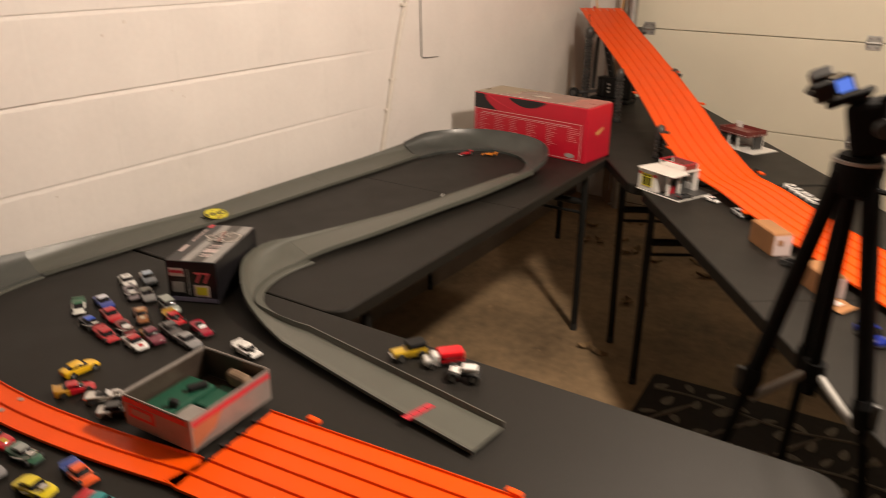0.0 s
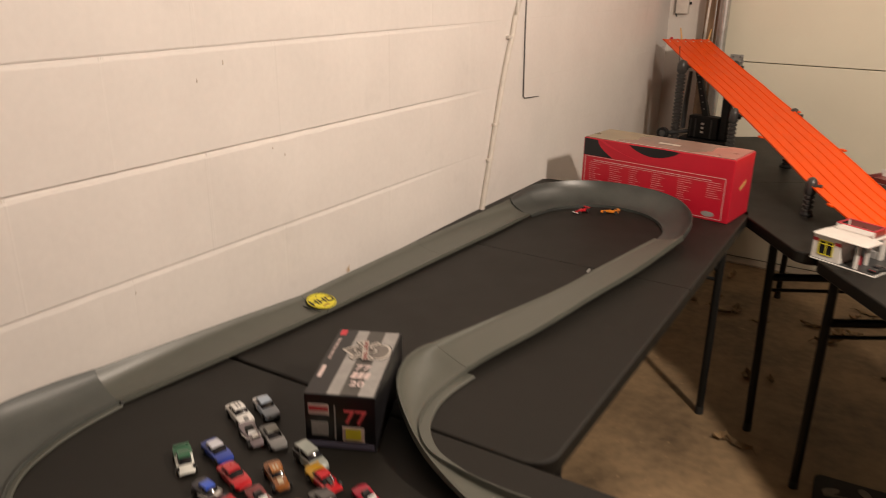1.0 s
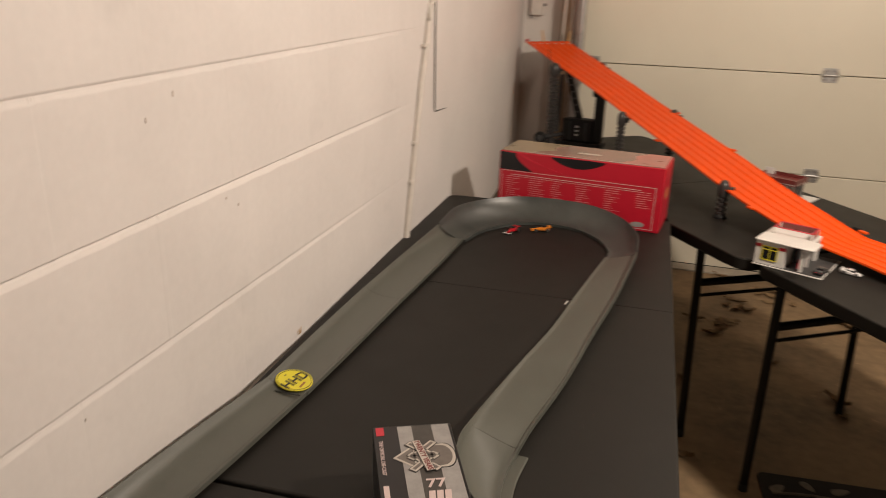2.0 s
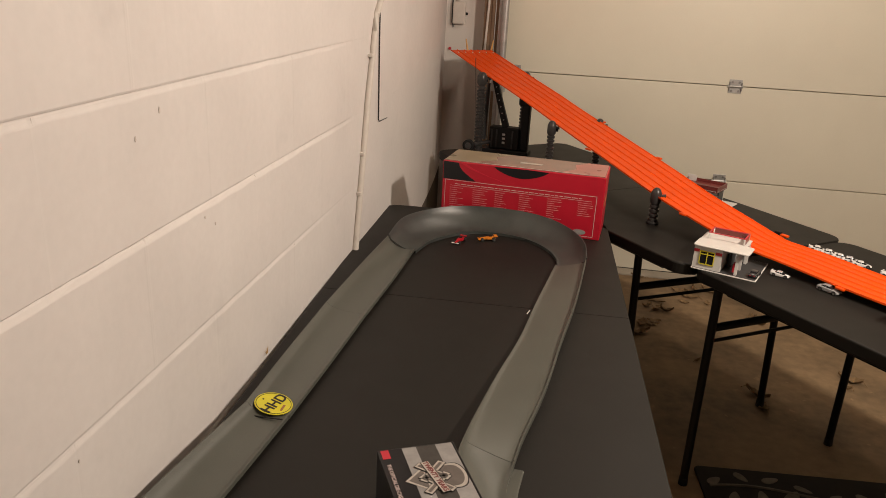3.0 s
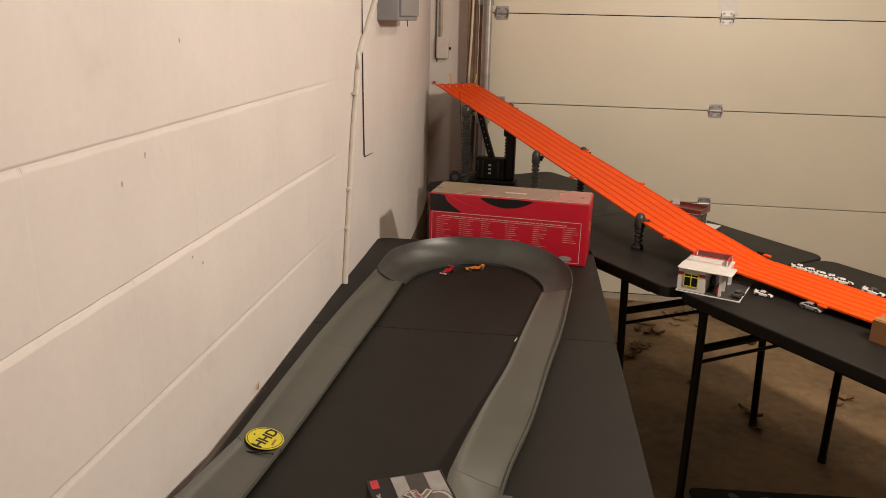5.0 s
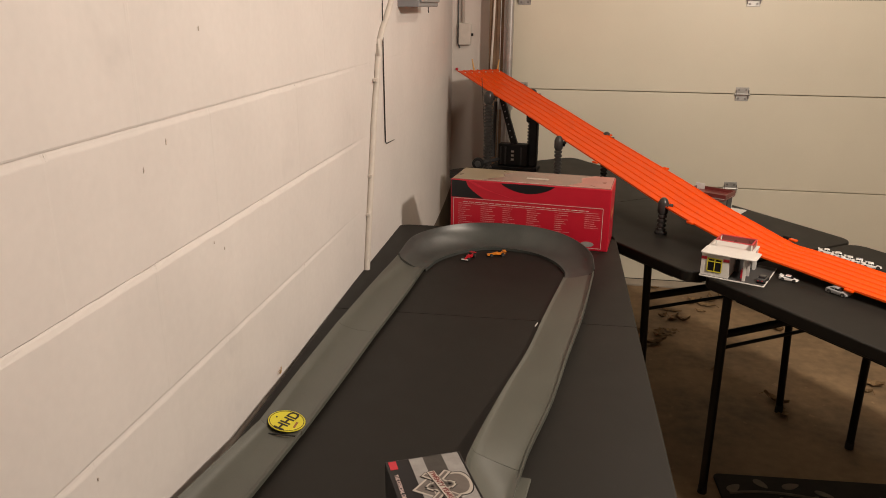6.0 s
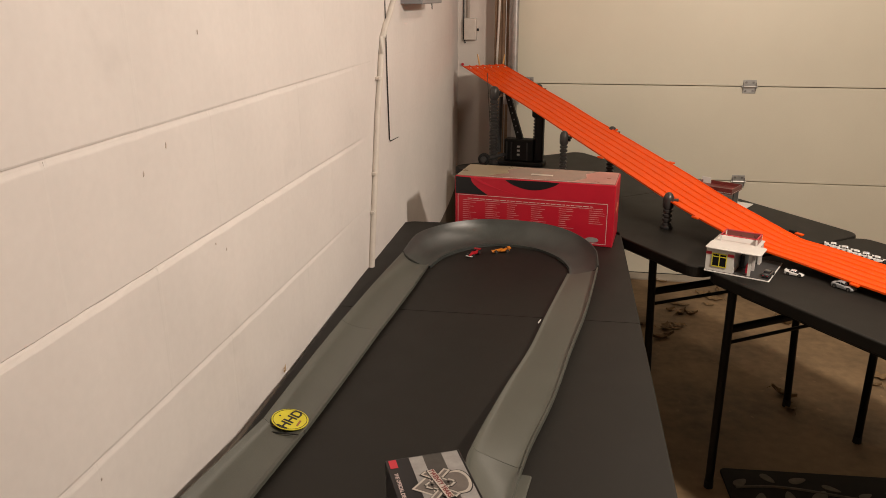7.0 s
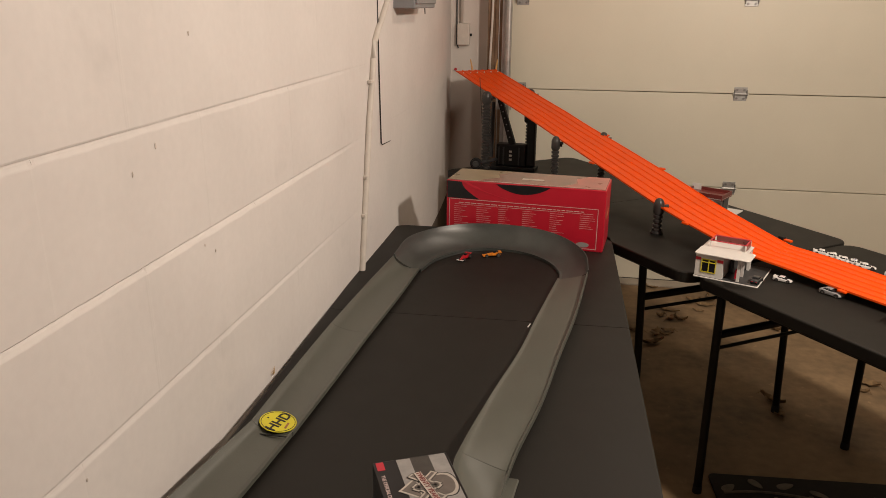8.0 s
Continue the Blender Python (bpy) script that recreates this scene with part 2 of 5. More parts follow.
def wall_x(y):
    """The old wall runs straight and drifts a little outwards near the garage door."""
    return 0.0 if y < 3.4 else -0.028 * (y - 3.4) ** 2


def wall_block(y0, y1, z0, z1, glo, ghi):
    """One painted block between two mortar joints, face towards +x. Its upper edge slopes back into the joint above, the lower edge is sharp; joints fade into the paint further on."""
    rng = random.Random(int(z0 * 1000) * 977 + int((y0 + 9) * 1000))
    near = 0.0 <= y0 < 3.4
    n = max(2, int((y1 - y0) / (0.03 if near else 0.2)))
    ys = [y0, y0 + 0.0025, y0 + 0.006] + [y0 + 0.006 + (y1 - y0 - 0.012) * k / n for k in range(1, n)] + [y1 - 0.006, y1 - 0.0025, y1]
    tilt = rng.uniform(-0.0003, 0.0003)
    rings = []
    for k, y in enumerate(ys):
        fade = 1.0 if y < 2.4 else max(0.2, 1.0 - 1.8 * (y - 2.4)) if y < 2.9 else 0.05
        g, h = glo * fade * rng.uniform(0.75, 1.15), ghi * fade * rng.uniform(0.75, 1.15)
        end = 0.00016 * fade if k in (0, len(ys) - 1) else 0.00008 * fade if k in (1, len(ys) - 2) else 0.0
        w = tilt + rng.uniform(-0.0003, 0.0003)
        dz = rng.uniform(-0.0012, 0.0012)
        if k in (0, 1, len(ys) - 2, len(ys) - 1):
            w, dz = -end, 0.0
        prof = [(-0.18, z0), (-g, z0), (-0.95 * g, z0 + 0.0015), (-0.35 * g + w, z0 + 0.003 + dz * 0.3), (w, z0 + 0.0055 + dz * 0.3), (w, z0 + 0.02), (w, z1 - 0.0100 + dz), (-0.15 * h + w, z1 - 0.0078 + dz), (-0.8 * h, z1 - 0.0030 + dz * 0.5), (-h, z1), (-0.18, z1)]
        rings.append([(x + wall_x(y), y, z) for x, z in prof])
    return loft(rings)


side_wall = thing("wall_west", pose(0, 0, 0), "cream painted concrete block wall with raised mortar lines", "wall", kind="structure")
COURSES = [0.0, 0.09, 0.30, 0.51, 0.72, 0.93, 1.142, 1.352, 1.563, 1.774, 1.985, 2.196, 2.407, 2.55]
DEPTH = {0.93: 0.0026, 1.142: 0.0068, 1.352: 0.0028, 1.563: 0.0042}
for row, (za, zb) in enumerate(zip(COURSES, COURSES[1:])):
    edges = [-3.2] + [y for y in (-2.96 + 0.415 * k + (0.205 if row % 2 else 0.0) for k in range(20)) if -3.1 < y < 5.2] + [5.34]
    for ya, yb in zip(edges, edges[1:]):
        # courses that end below 0.6 m get the darker brown block colour
        part("block", wall_block(ya, yb, za, zb, DEPTH.get(za, 0.004), DEPTH.get(zb, 0.004)), LOW_BLOCK if zb < 0.6 else WALL, side_wall)

solid("floor", box(-0.4, 5.4, -3.4, 5.4, -0.1, 0.0), CONCRETE, "stained brown concrete garage floor", "floor", kind="structure")
solid("ceiling", box(-0.4, 5.4, -3.4, 5.4, 2.55, 2.65), CEIL, "unseen garage ceiling, coloured dark to cut bounce light", "ceiling", kind="structure")
solid("wall_east", box(5.2, 5.4, -3.2, 5.11, 0.0, 2.55), WALL_FAR, "unseen garage side wall, coloured dark to cut bounce light", "wall", kind="structure")
solid("wall_south", box(-0.2, 5.4, -3.4, -3.2, 0.0, 2.55), WALL_FAR, "unseen garage back wall, coloured dark to cut bounce light", "wall", kind="structure")
solid("wall_north_return", box(-0.4, 0.13, 5.10, 5.32, 0.0, 2.55), WALL_PLAIN, "pale painted wall return beside the garage door", "wall", kind="structure")
# header is out of view; its dark tone keeps tabletop reflections weak
solid("wall_north_header", box(0.13, 5.4, 5.12, 5.32, 2.13, 2.55), WALL_FAR, "unseen wall above the garage door, coloured dark to weaken reflections", "wall", kind="structure")
solid("wall_north_end", box(5.08, 5.4, 5.11, 5.32, 0.0, 2.13), WALL_PLAIN, "pale painted wall end beside the garage door", "wall", kind="structure")

door = thing("garage_door_1", pose(0, 0, 0), "cream sectional garage door, closed, with steel hinges", "garage door", kind="structure")
SEAMS = [0.012, 0.572, 1.080, 1.555, 2.115]
for z0, z1 in zip(SEAMS, SEAMS[1:]):
    part("panel", box(0.21, 5.05, DOOR_Y, DOOR_Y + 0.045, z0, z1 - 0.004, 0.003), DOORSKIN, door)
part("bottom_seal", box(0.21, 5.05, DOOR_Y + 0.002, DOOR_Y + 0.04, 0.0, 0.011), RUBBER, door, "black rubber bottom seal")


def hinge(x, z):
    h = part("hinge", box(x - 0.033, x + 0.033, DOOR_Y - 0.004, DOOR_Y, z - 0.035, z + 0.035, 0.001), STEEL, door, "galvanised steel hinge")
    part("knuckle", tube([(x - 0.038, DOOR_Y - 0.008, z), (x + 0.038, DOOR_Y - 0.008, z)], 0.007, 8), STEEL, h)
    for sx in (-0.018, 0.018):
        for sz in (-0.022, 0.022):
            part("bolt", tube([(x + sx, DOOR_Y - 0.004, z + sz), (x + sx, DOOR_Y - 0.009, z + sz)], 0.006, 6), BOLT, h)
    for sx in (-0.031, 0.031):
        part("side_lug", box(x + sx - 0.002, x + sx + 0.002, DOOR_Y - 0.016, DOOR_Y - 0.004, z - 0.022, z + 0.022, 0.001), BOLT, h)
    return h


for seam in SEAMS[1:4]:
    for x in (0.315, 1.475, 2.64, 3.81, 4.97):
        hinge(x, seam - 0.002)
for x in (1.475, 3.81):
    part("stile", box(x - 0.05, x + 0.05, DOOR_Y - 0.003, DOOR_Y, SEAMS[3] + 0.012, 2.10, 0.001), WHITE, door, "white steel stile plate")

solid("door_threshold", box(0.20, 5.08, 4.96, DOOR_Y - 0.001, 0.0, 0.010, 0.002), SILL, "pale worn concrete threshold under the garage door", "threshold", kind="structure")
jamb = solid("door_jamb", box(0.135, 0.225, 5.00, 5.10, 0.0, 2.2, 0.004), WOOD, "weathered brown wooden door jamb", "jamb", kind="structure")
rail = thing("door_track", pose(0, 0, 0), "galvanised steel vertical garage door track", "door track")
prof = [(0.0, 0.0), (0.05, 0.0), (0.05, 0.012), (0.044, 0.012), (0.044, 0.004), (0.006, 0.004), (0.006, 0.03), (0.0, 0.03)]
part("channel", loft([[(0.218 + x, 4.955 + y, z) for x, y in prof] for z in (0.03, 2.25)]), STEEL, rail)
part("spring_pipe", tube([(0.253, 4.935, 0.0), (0.253, 4.935, 2.3)], 0.018, 14), STEEL, rail, smooth=True)
for z in (0.35, 1.0, 1.62):
    part("bracket", box(0.19, 0.275, 4.985, 5.0, z - 0.03, z + 0.03, 0.002), STEEL, rail)
part("lift_cable", tube([(0.2, 4.96, 0.1), (0.2, 4.96, 2.2)], 0.0025, 6), STEEL, rail)
part("rope", tube([(0.165, 4.99, 1.66), (0.16, 4.985, 1.42), (0.15, 4.99, 1.17)], 0.006, 8), CABLE, rail, "pale hanging rope")

switch = thing("switch_box", pose(-0.008, 5.10, 1.363), "small cream wall switch box with conduit", "switch box")
part("cover", box(-0.034, 0.034, -0.035, 0.0, -0.058, 0.058, 0.006), CABLE, switch)
part("toggle", box(0.034, 0.046, -0.022, -0.012, -0.01, 0.004, 0.002), BLACK, switch)
part("conduit", tube([(-0.012, -0.012, 0.055), (-0.012, -0.012, 1.15)], 0.008, 8), CABLE, switch, smooth=True)
part("cord", tube([(-0.038, -0.006, 1.1), (-0.04, -0.006, -0.05), (-0.03, -0.006, -0.075)], 0.004, 8), DARK, switch)
part("screw", tube([(-0.045, 0, -0.19), (-0.045, -0.01, -0.19)], 0.008, 8), RED_INK, switch)

FUSE_GREY = mat("grey_panel_enamel", (0.25, 0.25, 0.26), 0.4, vary=0.1, scale=20, bump=0.05)
fuse = thing("fuse_box", Matrix.Translation((0.0, 3.43, 1.511)), "grey steel electrical panel on the block wall", "fuse box")
part("body", box(-0.01, 0.075, 0.0, 0.36, 0.0, 0.5, 0.004), FUSE_GREY, fuse)
part("cover", box(0.075, 0.083, 0.012, 0.348, 0.015, 0.485, 0.003), FUSE_GREY, fuse, "grey panel door")
part("label", box(0.083, 0.0838, 0.04, 0.11, 0.10, 0.20), GREY_INK, fuse, "small grey label")
part("latch", box(0.083, 0.092, 0.30, 0.318, 0.2, 0.26, 0.002), DARK, fuse)
part("wire_end", tube([(0.04, 0.34, 0.0), (0.04, 0.345, -0.022)], 0.002, 6), DARK, fuse)

wcable = solid("wall_cable", tube(smooth_path([(0.006, 2.90, 0.60), (0.006, 2.940, 0.733), (0.006, 2.997, 0.943), (0.006, 3.064, 1.185), (0.006, 3.112, 1.309), (0.006, 3.150, 1.415), (0.006, 3.241, 1.48), (0.006, 3.367, 1.573), (0.006, 3.43, 1.64), (0.006, 3.45, 1.75), (0.006, 3.45, 2.5)], 0.05), 0.0095, 10), CABLE, "cream painted cable running up the wall", "cable", smooth=True)
for z in (0.905, 1.02, 1.30):
    y = 2.987 + (z - 0.905) * 0.275
    solid("cable_clip", box(0.0, 0.014, y - 0.016, y + 0.016, z - 0.005, z + 0.005, 0.002), CABLE, "painted clip holding the wall cable", "clip", "cable clips")
wcable.location.x = 0.002
solid("wall_wire", tube([(0.003, 3.211, 1.66), (0.003, 3.213, 1.318), (0.003, 3.222, 1.088), (0.003, 3.235, 1.080), (0.003, 3.345, 1.074)], [0.0012, 0.0022, 0.0022, 0.0018, 0.0012], 8), CRACK, "thin dark wire bent against the wall", "wire")


def lamp_fixture(eye):
    lamp = thing("ceiling_light", pose(eye[0], eye[1], eye[2] + 0.13), "bare glowing bulb in a round white ceiling holder", "ceiling light")
    part("drop_rod", tube([(0, 0, -0.005), (0, 0, 2.55 - eye[2] - 0.13)], 0.012, 10), WHITE, lamp)
    part("holder", tube([(0, 0, 0), (0, 0, -0.02), (0, 0, -0.035)], [0.06, 0.055, 0.025], 24), WHITE, lamp)
    part("bulb", tube([(0, 0, -0.035), (0, 0, -0.045), (0, 0, -0.055), (0, 0, -0.065)], [0.013, 0.02, 0.02, 0.008], 16), LAMP, lamp)


lamp_fixture((1.90, 2.16, 2.10))
lamp_fixture((1.3, 3.8, 2.38))


# ---- folding tables ----
def leg_frame(table, d, va, vb, lean, skew=0.0):
    """A pair of folding legs with a crossbar, at the distance d along the table."""
    for v, d in ((va, d), (vb, d + skew)):
        part("leg", tube([(d, v, -0.035), (d + lean, v, -Z_TABLE + 0.02)], 0.0135, 12), LEGS, table, smooth=True)
        part("foot", tube([(d + lean, v, -Z_TABLE + 0.03), (d + lean, v, -Z_TABLE)], [0.0145, 0.0155], 12), RUBBER, table)
    for name, f, z, r in (("crossbar", 0.2, -0.17, 0.013), ("spreader", 0.27, -0.215, 0.006)):
        part(name, tube([(d - skew + lean * f, va, z), (d + lean * f, vb, z)], r, 10), LEGS, table, smooth=True)


def folding_table(m, length, width, fold, label, legs, skew=0.0, near=0.05, far=0.014):
    t = thing("folding_table", m, label, "table", "black folding tables")
    r = 0.055
    halves = ((0.0, fold - 0.0007, True), (fold + 0.0007, length, False)) if fold else ((0.0, length, True),)
    for a, b, first in halves:
        pts = []
        ra, rb = (r, 0.002 if fold else r) if first else (0.002, r)
        for cx, cy, a0, rad in ((b - rb, rb, -90, rb), (b - rb, width - rb, 0, rb), (a + ra, width - ra, 90, ra), (a + ra, ra, 180, ra)):
            for k in range(9):
                ang = radians(a0 + 90 * k / 8)
                pts.append((cx + rad * math.cos(ang), cy + rad * math.sin(ang)))
        top = part("tabletop", slab(pts, -0.038, 0.0, 0.0045, fold=(b if first else a) if fold else None), TABLE, t)
        cx, cy = (a + b) / 2, width / 2
        part("underside", slab(inset(pts, 0.05, cx, cy), -0.044, -0.038, 0.002), TABLE_RIM, top)
    for d, lean in legs:
        leg_frame(t, d, near, width - far, lean, skew)
    for v in (0.05, width - 0.05):
        part("side_rail", box(0.12, length - 0.12, v - 0.012, v + 0.012, -0.058, -0.038, 0.002), LEGS, t)
    return t


# along the wall, with the race track on it
folding_table(pose(0.826, 1.7555, Z_TABLE, 0, 0, 91.5), 1.72, 0.80, 0.892, "black plastic folding table standing along the block wall", ((0.16, 0.0), (1.555, 0.0)))
# across its end, nearest the entrance
folding_table(pose(0.050, 0.964, Z_TABLE, 0, 0, 2.0), 1.84, 0.762, None, "black plastic folding table with toy cars across the end", ((0.2, 0.0), (1.63, 0.0)))
# two that carry the long ramp
folding_table(pose(0.000, 4.440, Z_TABLE, 0, 0, -53.5), 1.675, 0.765, 0.88, "black plastic folding table under the top of the orange ramp", ((0.30, -0.03), (1.430, 0.03)), 0.065, 0.047, 0.058)
folding_table(pose(1.019, 3.109, Z_TABLE - 0.004, 0, 0, -53.3), 1.83, 0.725, 0.915, "black plastic folding table under the foot of the orange ramp", ((0.100, 0.0), (1.68, 0.09)), 0.045, 0.026, 0.028)


# ---- the grey race track ----
def section(stations, name, label="", steep=0.0, material=None):
    """Stations: left x, y, z, lip; right x, y, z, lip. A floor that rises into a concave bank, with a lip at each side; steep bends the bank up close to its edge."""
    rings = []
    for s in smooth_path(stations, 0.012):
        L, R, wl, wr = Vector(s[0:3]), Vector(s[4:7]), s[3], s[7]
        across = (R - L).normalized()
        level = Vector((across.x, across.y, 0)).normalized()
        up = Vector((0, 0, 1))
        bank = L.z - R.z
        power = steep or 1.0 + min(1.0, max(0.0, (abs(bank) - 0.014) / 0.03))
        th = 0.003
        top = [L + up * wl - level * 0.0035, L + up * wl - level * 0.0010, L + level * 0.0022 + up * 0.001]
        for f in (0.08, 0.18, 0.3, 0.42, 0.55, 0.68, 0.8, 0.92):
            p = L.lerp(R, f)
            u = 1 - f if bank > 0 else f
            p.z = min(L.z, R.z) + abs(bank) * u ** power
            top.append(p)
        top += [R - level * 0.0022 + up * 0.001, R + up * wr + level * 0.0010, R + up * wr + level * 0.0035]
        low = [p - up * th for p in reversed(top)]
        low[0] = R - up * 0.006 + level * 0.0035
        low[-1] = L - up * 0.006 - level * 0.0035
        for p in low:
            p.z = max(p.z, Z_TABLE + 0.0004)
        rings.append(top + low)
    return part(name, loft(rings), material or GREY_TRACK, race, label, smooth=True)


def flange_ring(points, side, width=0.019):
    """The flat flange that runs along the foot of a curve."""
    path = smooth_path(points, 0.012)
    rings = []
    for k, p in enumerate(path):
        d = Vector(path[min(k + 1, len(path) - 1)]) - Vector(path[max(k - 1, 0)])
        n = Vector((d.y, -d.x, 0)).normalized() * side
        p = Vector((p[0], p[1], 0))
        rings.append([p + n * a + Vector((0, 0, z)) for a, z in ((-0.006, 0.7405), (width, 0.7405), (width, 0.7430), (width - 0.002, 0.7448), (0.003, 0.7445), (-0.006, 0.7445))])
    return part("inner_flange", loft(rings), GREY_TRACK, race, smooth=True)


race = thing("race_track", pose(0, 0, 0), "grey plastic banked race track lying on black tables", "toy track")
ZB = 0.747
section([
    (0.352, 1.083, 0.752, 0.006, 0.365, 1.176, ZB, 0.006),
    (0.281, 1.086, 0.765, 0.006, 0.292, 1.182, ZB, 0.006),
    (0.137, 1.110, 0.786, 0.008, 0.192, 1.214, ZB, 0.004),
    (0.045, 1.196, 0.794, 0.008, 0.130, 1.272, ZB, 0.004),
    (0.014, 1.301, 0.796, 0.008, 0.098, 1.347, ZB, 0.004),
    (0.012, 1.405, 0.792, 0.008, 0.085, 1.420, ZB, 0.004),
    (0.015, 1.492, 0.784, 0.008, 0.082, 1.490, ZB, 0.004)], "curve_section", "darker grey curve", material=CURVE_TRACK)
section([
    (0.015, 1.4925, 0.784, 0.007, 0.083, 1.4905, 0.748, 0.003),
    (0.033, 1.751, 0.774, 0.005, 0.116, 1.748, 0.752, 0.003),
    (0.062, 1.998, 0.768, 0.004, 0.137, 1.999, 0.752, 0.003)], "straight_section", steep=3.2)
section([
    (0.0622, 1.9985, 0.768, 0.004, 0.138, 2.000, 0.752, 0.003),
    (0.063, 2.210, 0.768, 0.004, 0.149, 2.212, 0.752, 0.003),
    (0.067, 2.470, 0.768, 0.004, 0.160, 2.470, 0.752, 0.003)], "straight_section", steep=3.2)
section([
    (0.0672, 2.4705, 0.768, 0.004, 0.1605, 2.4705, 0.752, 0.003),
    (0.082, 2.745, 0.770, 0.005, 0.175, 2.742, 0.752, 0.003),
    (0.106, 2.958, 0.780, 0.008, 0.182, 2.954, 0.752, 0.003)], "straight_section", steep=3.2)
section([
    (0.108, 2.959, 0.783, 0.010, 0.188, 2.955, ZB, 0.003),
    (0.124, 3.075, 0.800, 0.010, 0.210, 3.051, ZB, 0.003),
    (0.171, 3.173, 0.802, 0.009, 0.250, 3.120, ZB, 0.003),
    (0.240, 3.238, 0.804, 0.009, 0.300, 3.174, ZB, 0.003),
    (0.319, 3.270, 0.805, 0.009, 0.356, 3.205, ZB, 0.003),
    (0.413, 3.274, 0.805, 0.009, 0.413, 3.209, ZB, 0.003),
    (0.507, 3.258, 0.804, 0.009, 0.475, 3.195, ZB, 0.003),
    (0.589, 3.208, 0.802, 0.009, 0.532, 3.159, ZB, 0.003),
    (0.651, 3.128, 0.798, 0.009, 0.583, 3.096, ZB, 0.003),
    (0.687, 3.034, 0.792, 0.010, 0.613, 3.016, ZB, 0.003),
    (0.694, 2.938, 0.778, 0.010, 0.617, 2.947, ZB, 0.003)], "banked_curve_section", "darker worn banked curve", material=DARK_TRACK)
section([
    (0.692, 2.936, 0.774, 0.010, 0.612, 2.944, 0.752, 0.003),
    (0.663, 2.654, 0.764, 0.010, 0.569, 2.651, 0.752, 0.003),
    (0.629, 2.415, 0.762, 0.008, 0.540, 2.433, 0.752, 0.003),
    (0.600, 2.194, 0.760, 0.006, 0.505, 2.234, 0.758, 0.003),
    (0.567, 2.023, 0.757, 0.006, 0.480, 2.054, 0.768, 0.005),
    (0.556, 1.948, 0.755, 0.005, 0.471, 1.961, 0.776, 0.007)], "straight_section")
section([
    (0.556, 1.9475, 0.7545, 0.005, 0.471, 1.9605, 0.776, 0.007),
    (0.549, 1.905, 0.748, 0.003, 0.469, 1.918, 0.781, 0.009),
    (0.548, 1.860, 0.747, 0.003, 0.473, 1.875, 0.785, 0.010),
    (0.556, 1.805, 0.747, 0.003, 0.486, 1.825, 0.788, 0.011),
    (0.584, 1.736, 0.747, 0.004, 0.524, 1.756, 0.790, 0.012),
    (0.642, 1.681, 0.747, 0.006, 0.588, 1.691, 0.788, 0.010),
    (0.722, 1.656, 0.750, 0.010, 0.668, 1.635, 0.780, 0.008),
    (0.795, 1.645, 0.753, 0.012, 0.752, 1.601, 0.768, 0.004),
    (0.850, 1.642, 0.757, 0.012, 0.835, 1.577, 0.760, 0.001)], "banked_curve_section")
section([
    (0.835, 1.577, 0.760, 0.001, 0.850, 1.641, 0.757, 0.012),
    (1.087, 1.535, 0.757, 0.001, 1.102, 1.611, 0.756, 0.012),
    (1.345, 1.502, 0.751, 0.001, 1.351, 1.587, 0.751, 0.010)], "straight_section")
for k in range(4):
    x, y = 1.203 + 0.0033 * k, 1.513 + 0.0158 * k
    stroke = [(x - 0.0075, y - 0.0075), (x + 0.0065, y - 0.0085), (x + 0.0095, y + 0.0062), (x - 0.0045, y + 0.0072)]
    part("finish_stroke", loft([[(a, b, 0.7540) for a, b in stroke], [(a, b, 0.7562) for a, b in stroke]]), RED_INK, race, "red printed stroke")
for x, y in ((0.546, 2.577),):
    part("track_clip", tube([(x, y, 0.752), (x + 0.006, y + 0.006, 0.760)], 0.0016, 8), WHITE, race, "small white track clip")

flange_ring([(0.365, 1.176, 0), (0.292, 1.182, 0), (0.192, 1.214, 0), (0.130, 1.272, 0), (0.098, 1.347, 0), (0.085, 1.420, 0), (0.082, 1.488, 0)], 1, 0.013)
flange_ring([(0.556, 1.946, 0), (0.550, 1.873, 0), (0.557, 1.805, 0), (0.585, 1.736, 0), (0.643, 1.681, 0), (0.722, 1.655, 0)], -1, 0.020)
part("joint_step", box(0.082, 0.0905, 1.4880, 1.4935, 0.7405, 0.7500, 0.001), DARK, race, "dark joint between track pieces")
part("joint_mark", box(0.080, 0.136, 1.978, 1.981, 0.7560, 0.7572), BLACK, race, "black mark beside the sticker")
sticker = thing("round_sticker", Matrix.Translation((0.103, 2.022, 0.7594)) @ pose(0, 0, 0, 0, 10.0, 0), "round yellow sticker with black lettering on the track", "sticker")
part("disc", tube([(0, 0, 0), (0, 0, 0.0012)], 0.0355, 40), YELLOW_INK, sticker)
ringbm = bmesh.new()
loft([[(0.0330 * math.cos(a), 0.0330 * math.sin(a), z) for a in np.linspace(0, 2 * math.pi, 40, endpoint=False)] for z in (0.0012, 0.0017)] + [[(0.0320 * math.cos(a), 0.0320 * math.sin(a), z) for a in np.linspace(0, 2 * math.pi, 40, endpoint=False)] for z in (0.0017, 0.0012)], ringbm, cap=False)
part("border", ringbm, BLACK_CARD, sticker)
letters("HHD", 0.030, BLACK_CARD, sticker, pose(0.002, 0.0, 0.0016, 0, 0, 78))
part("print_bars", box(0.018, 0.022, -0.016, 0.004, 0.0012, 0.0016), CARD, sticker)
part("print_dot", tube([(-0.022, 0.004, 0.0012), (-0.022, 0.004, 0.0016)], 0.002, 8), BLACK_CARD, sticker)


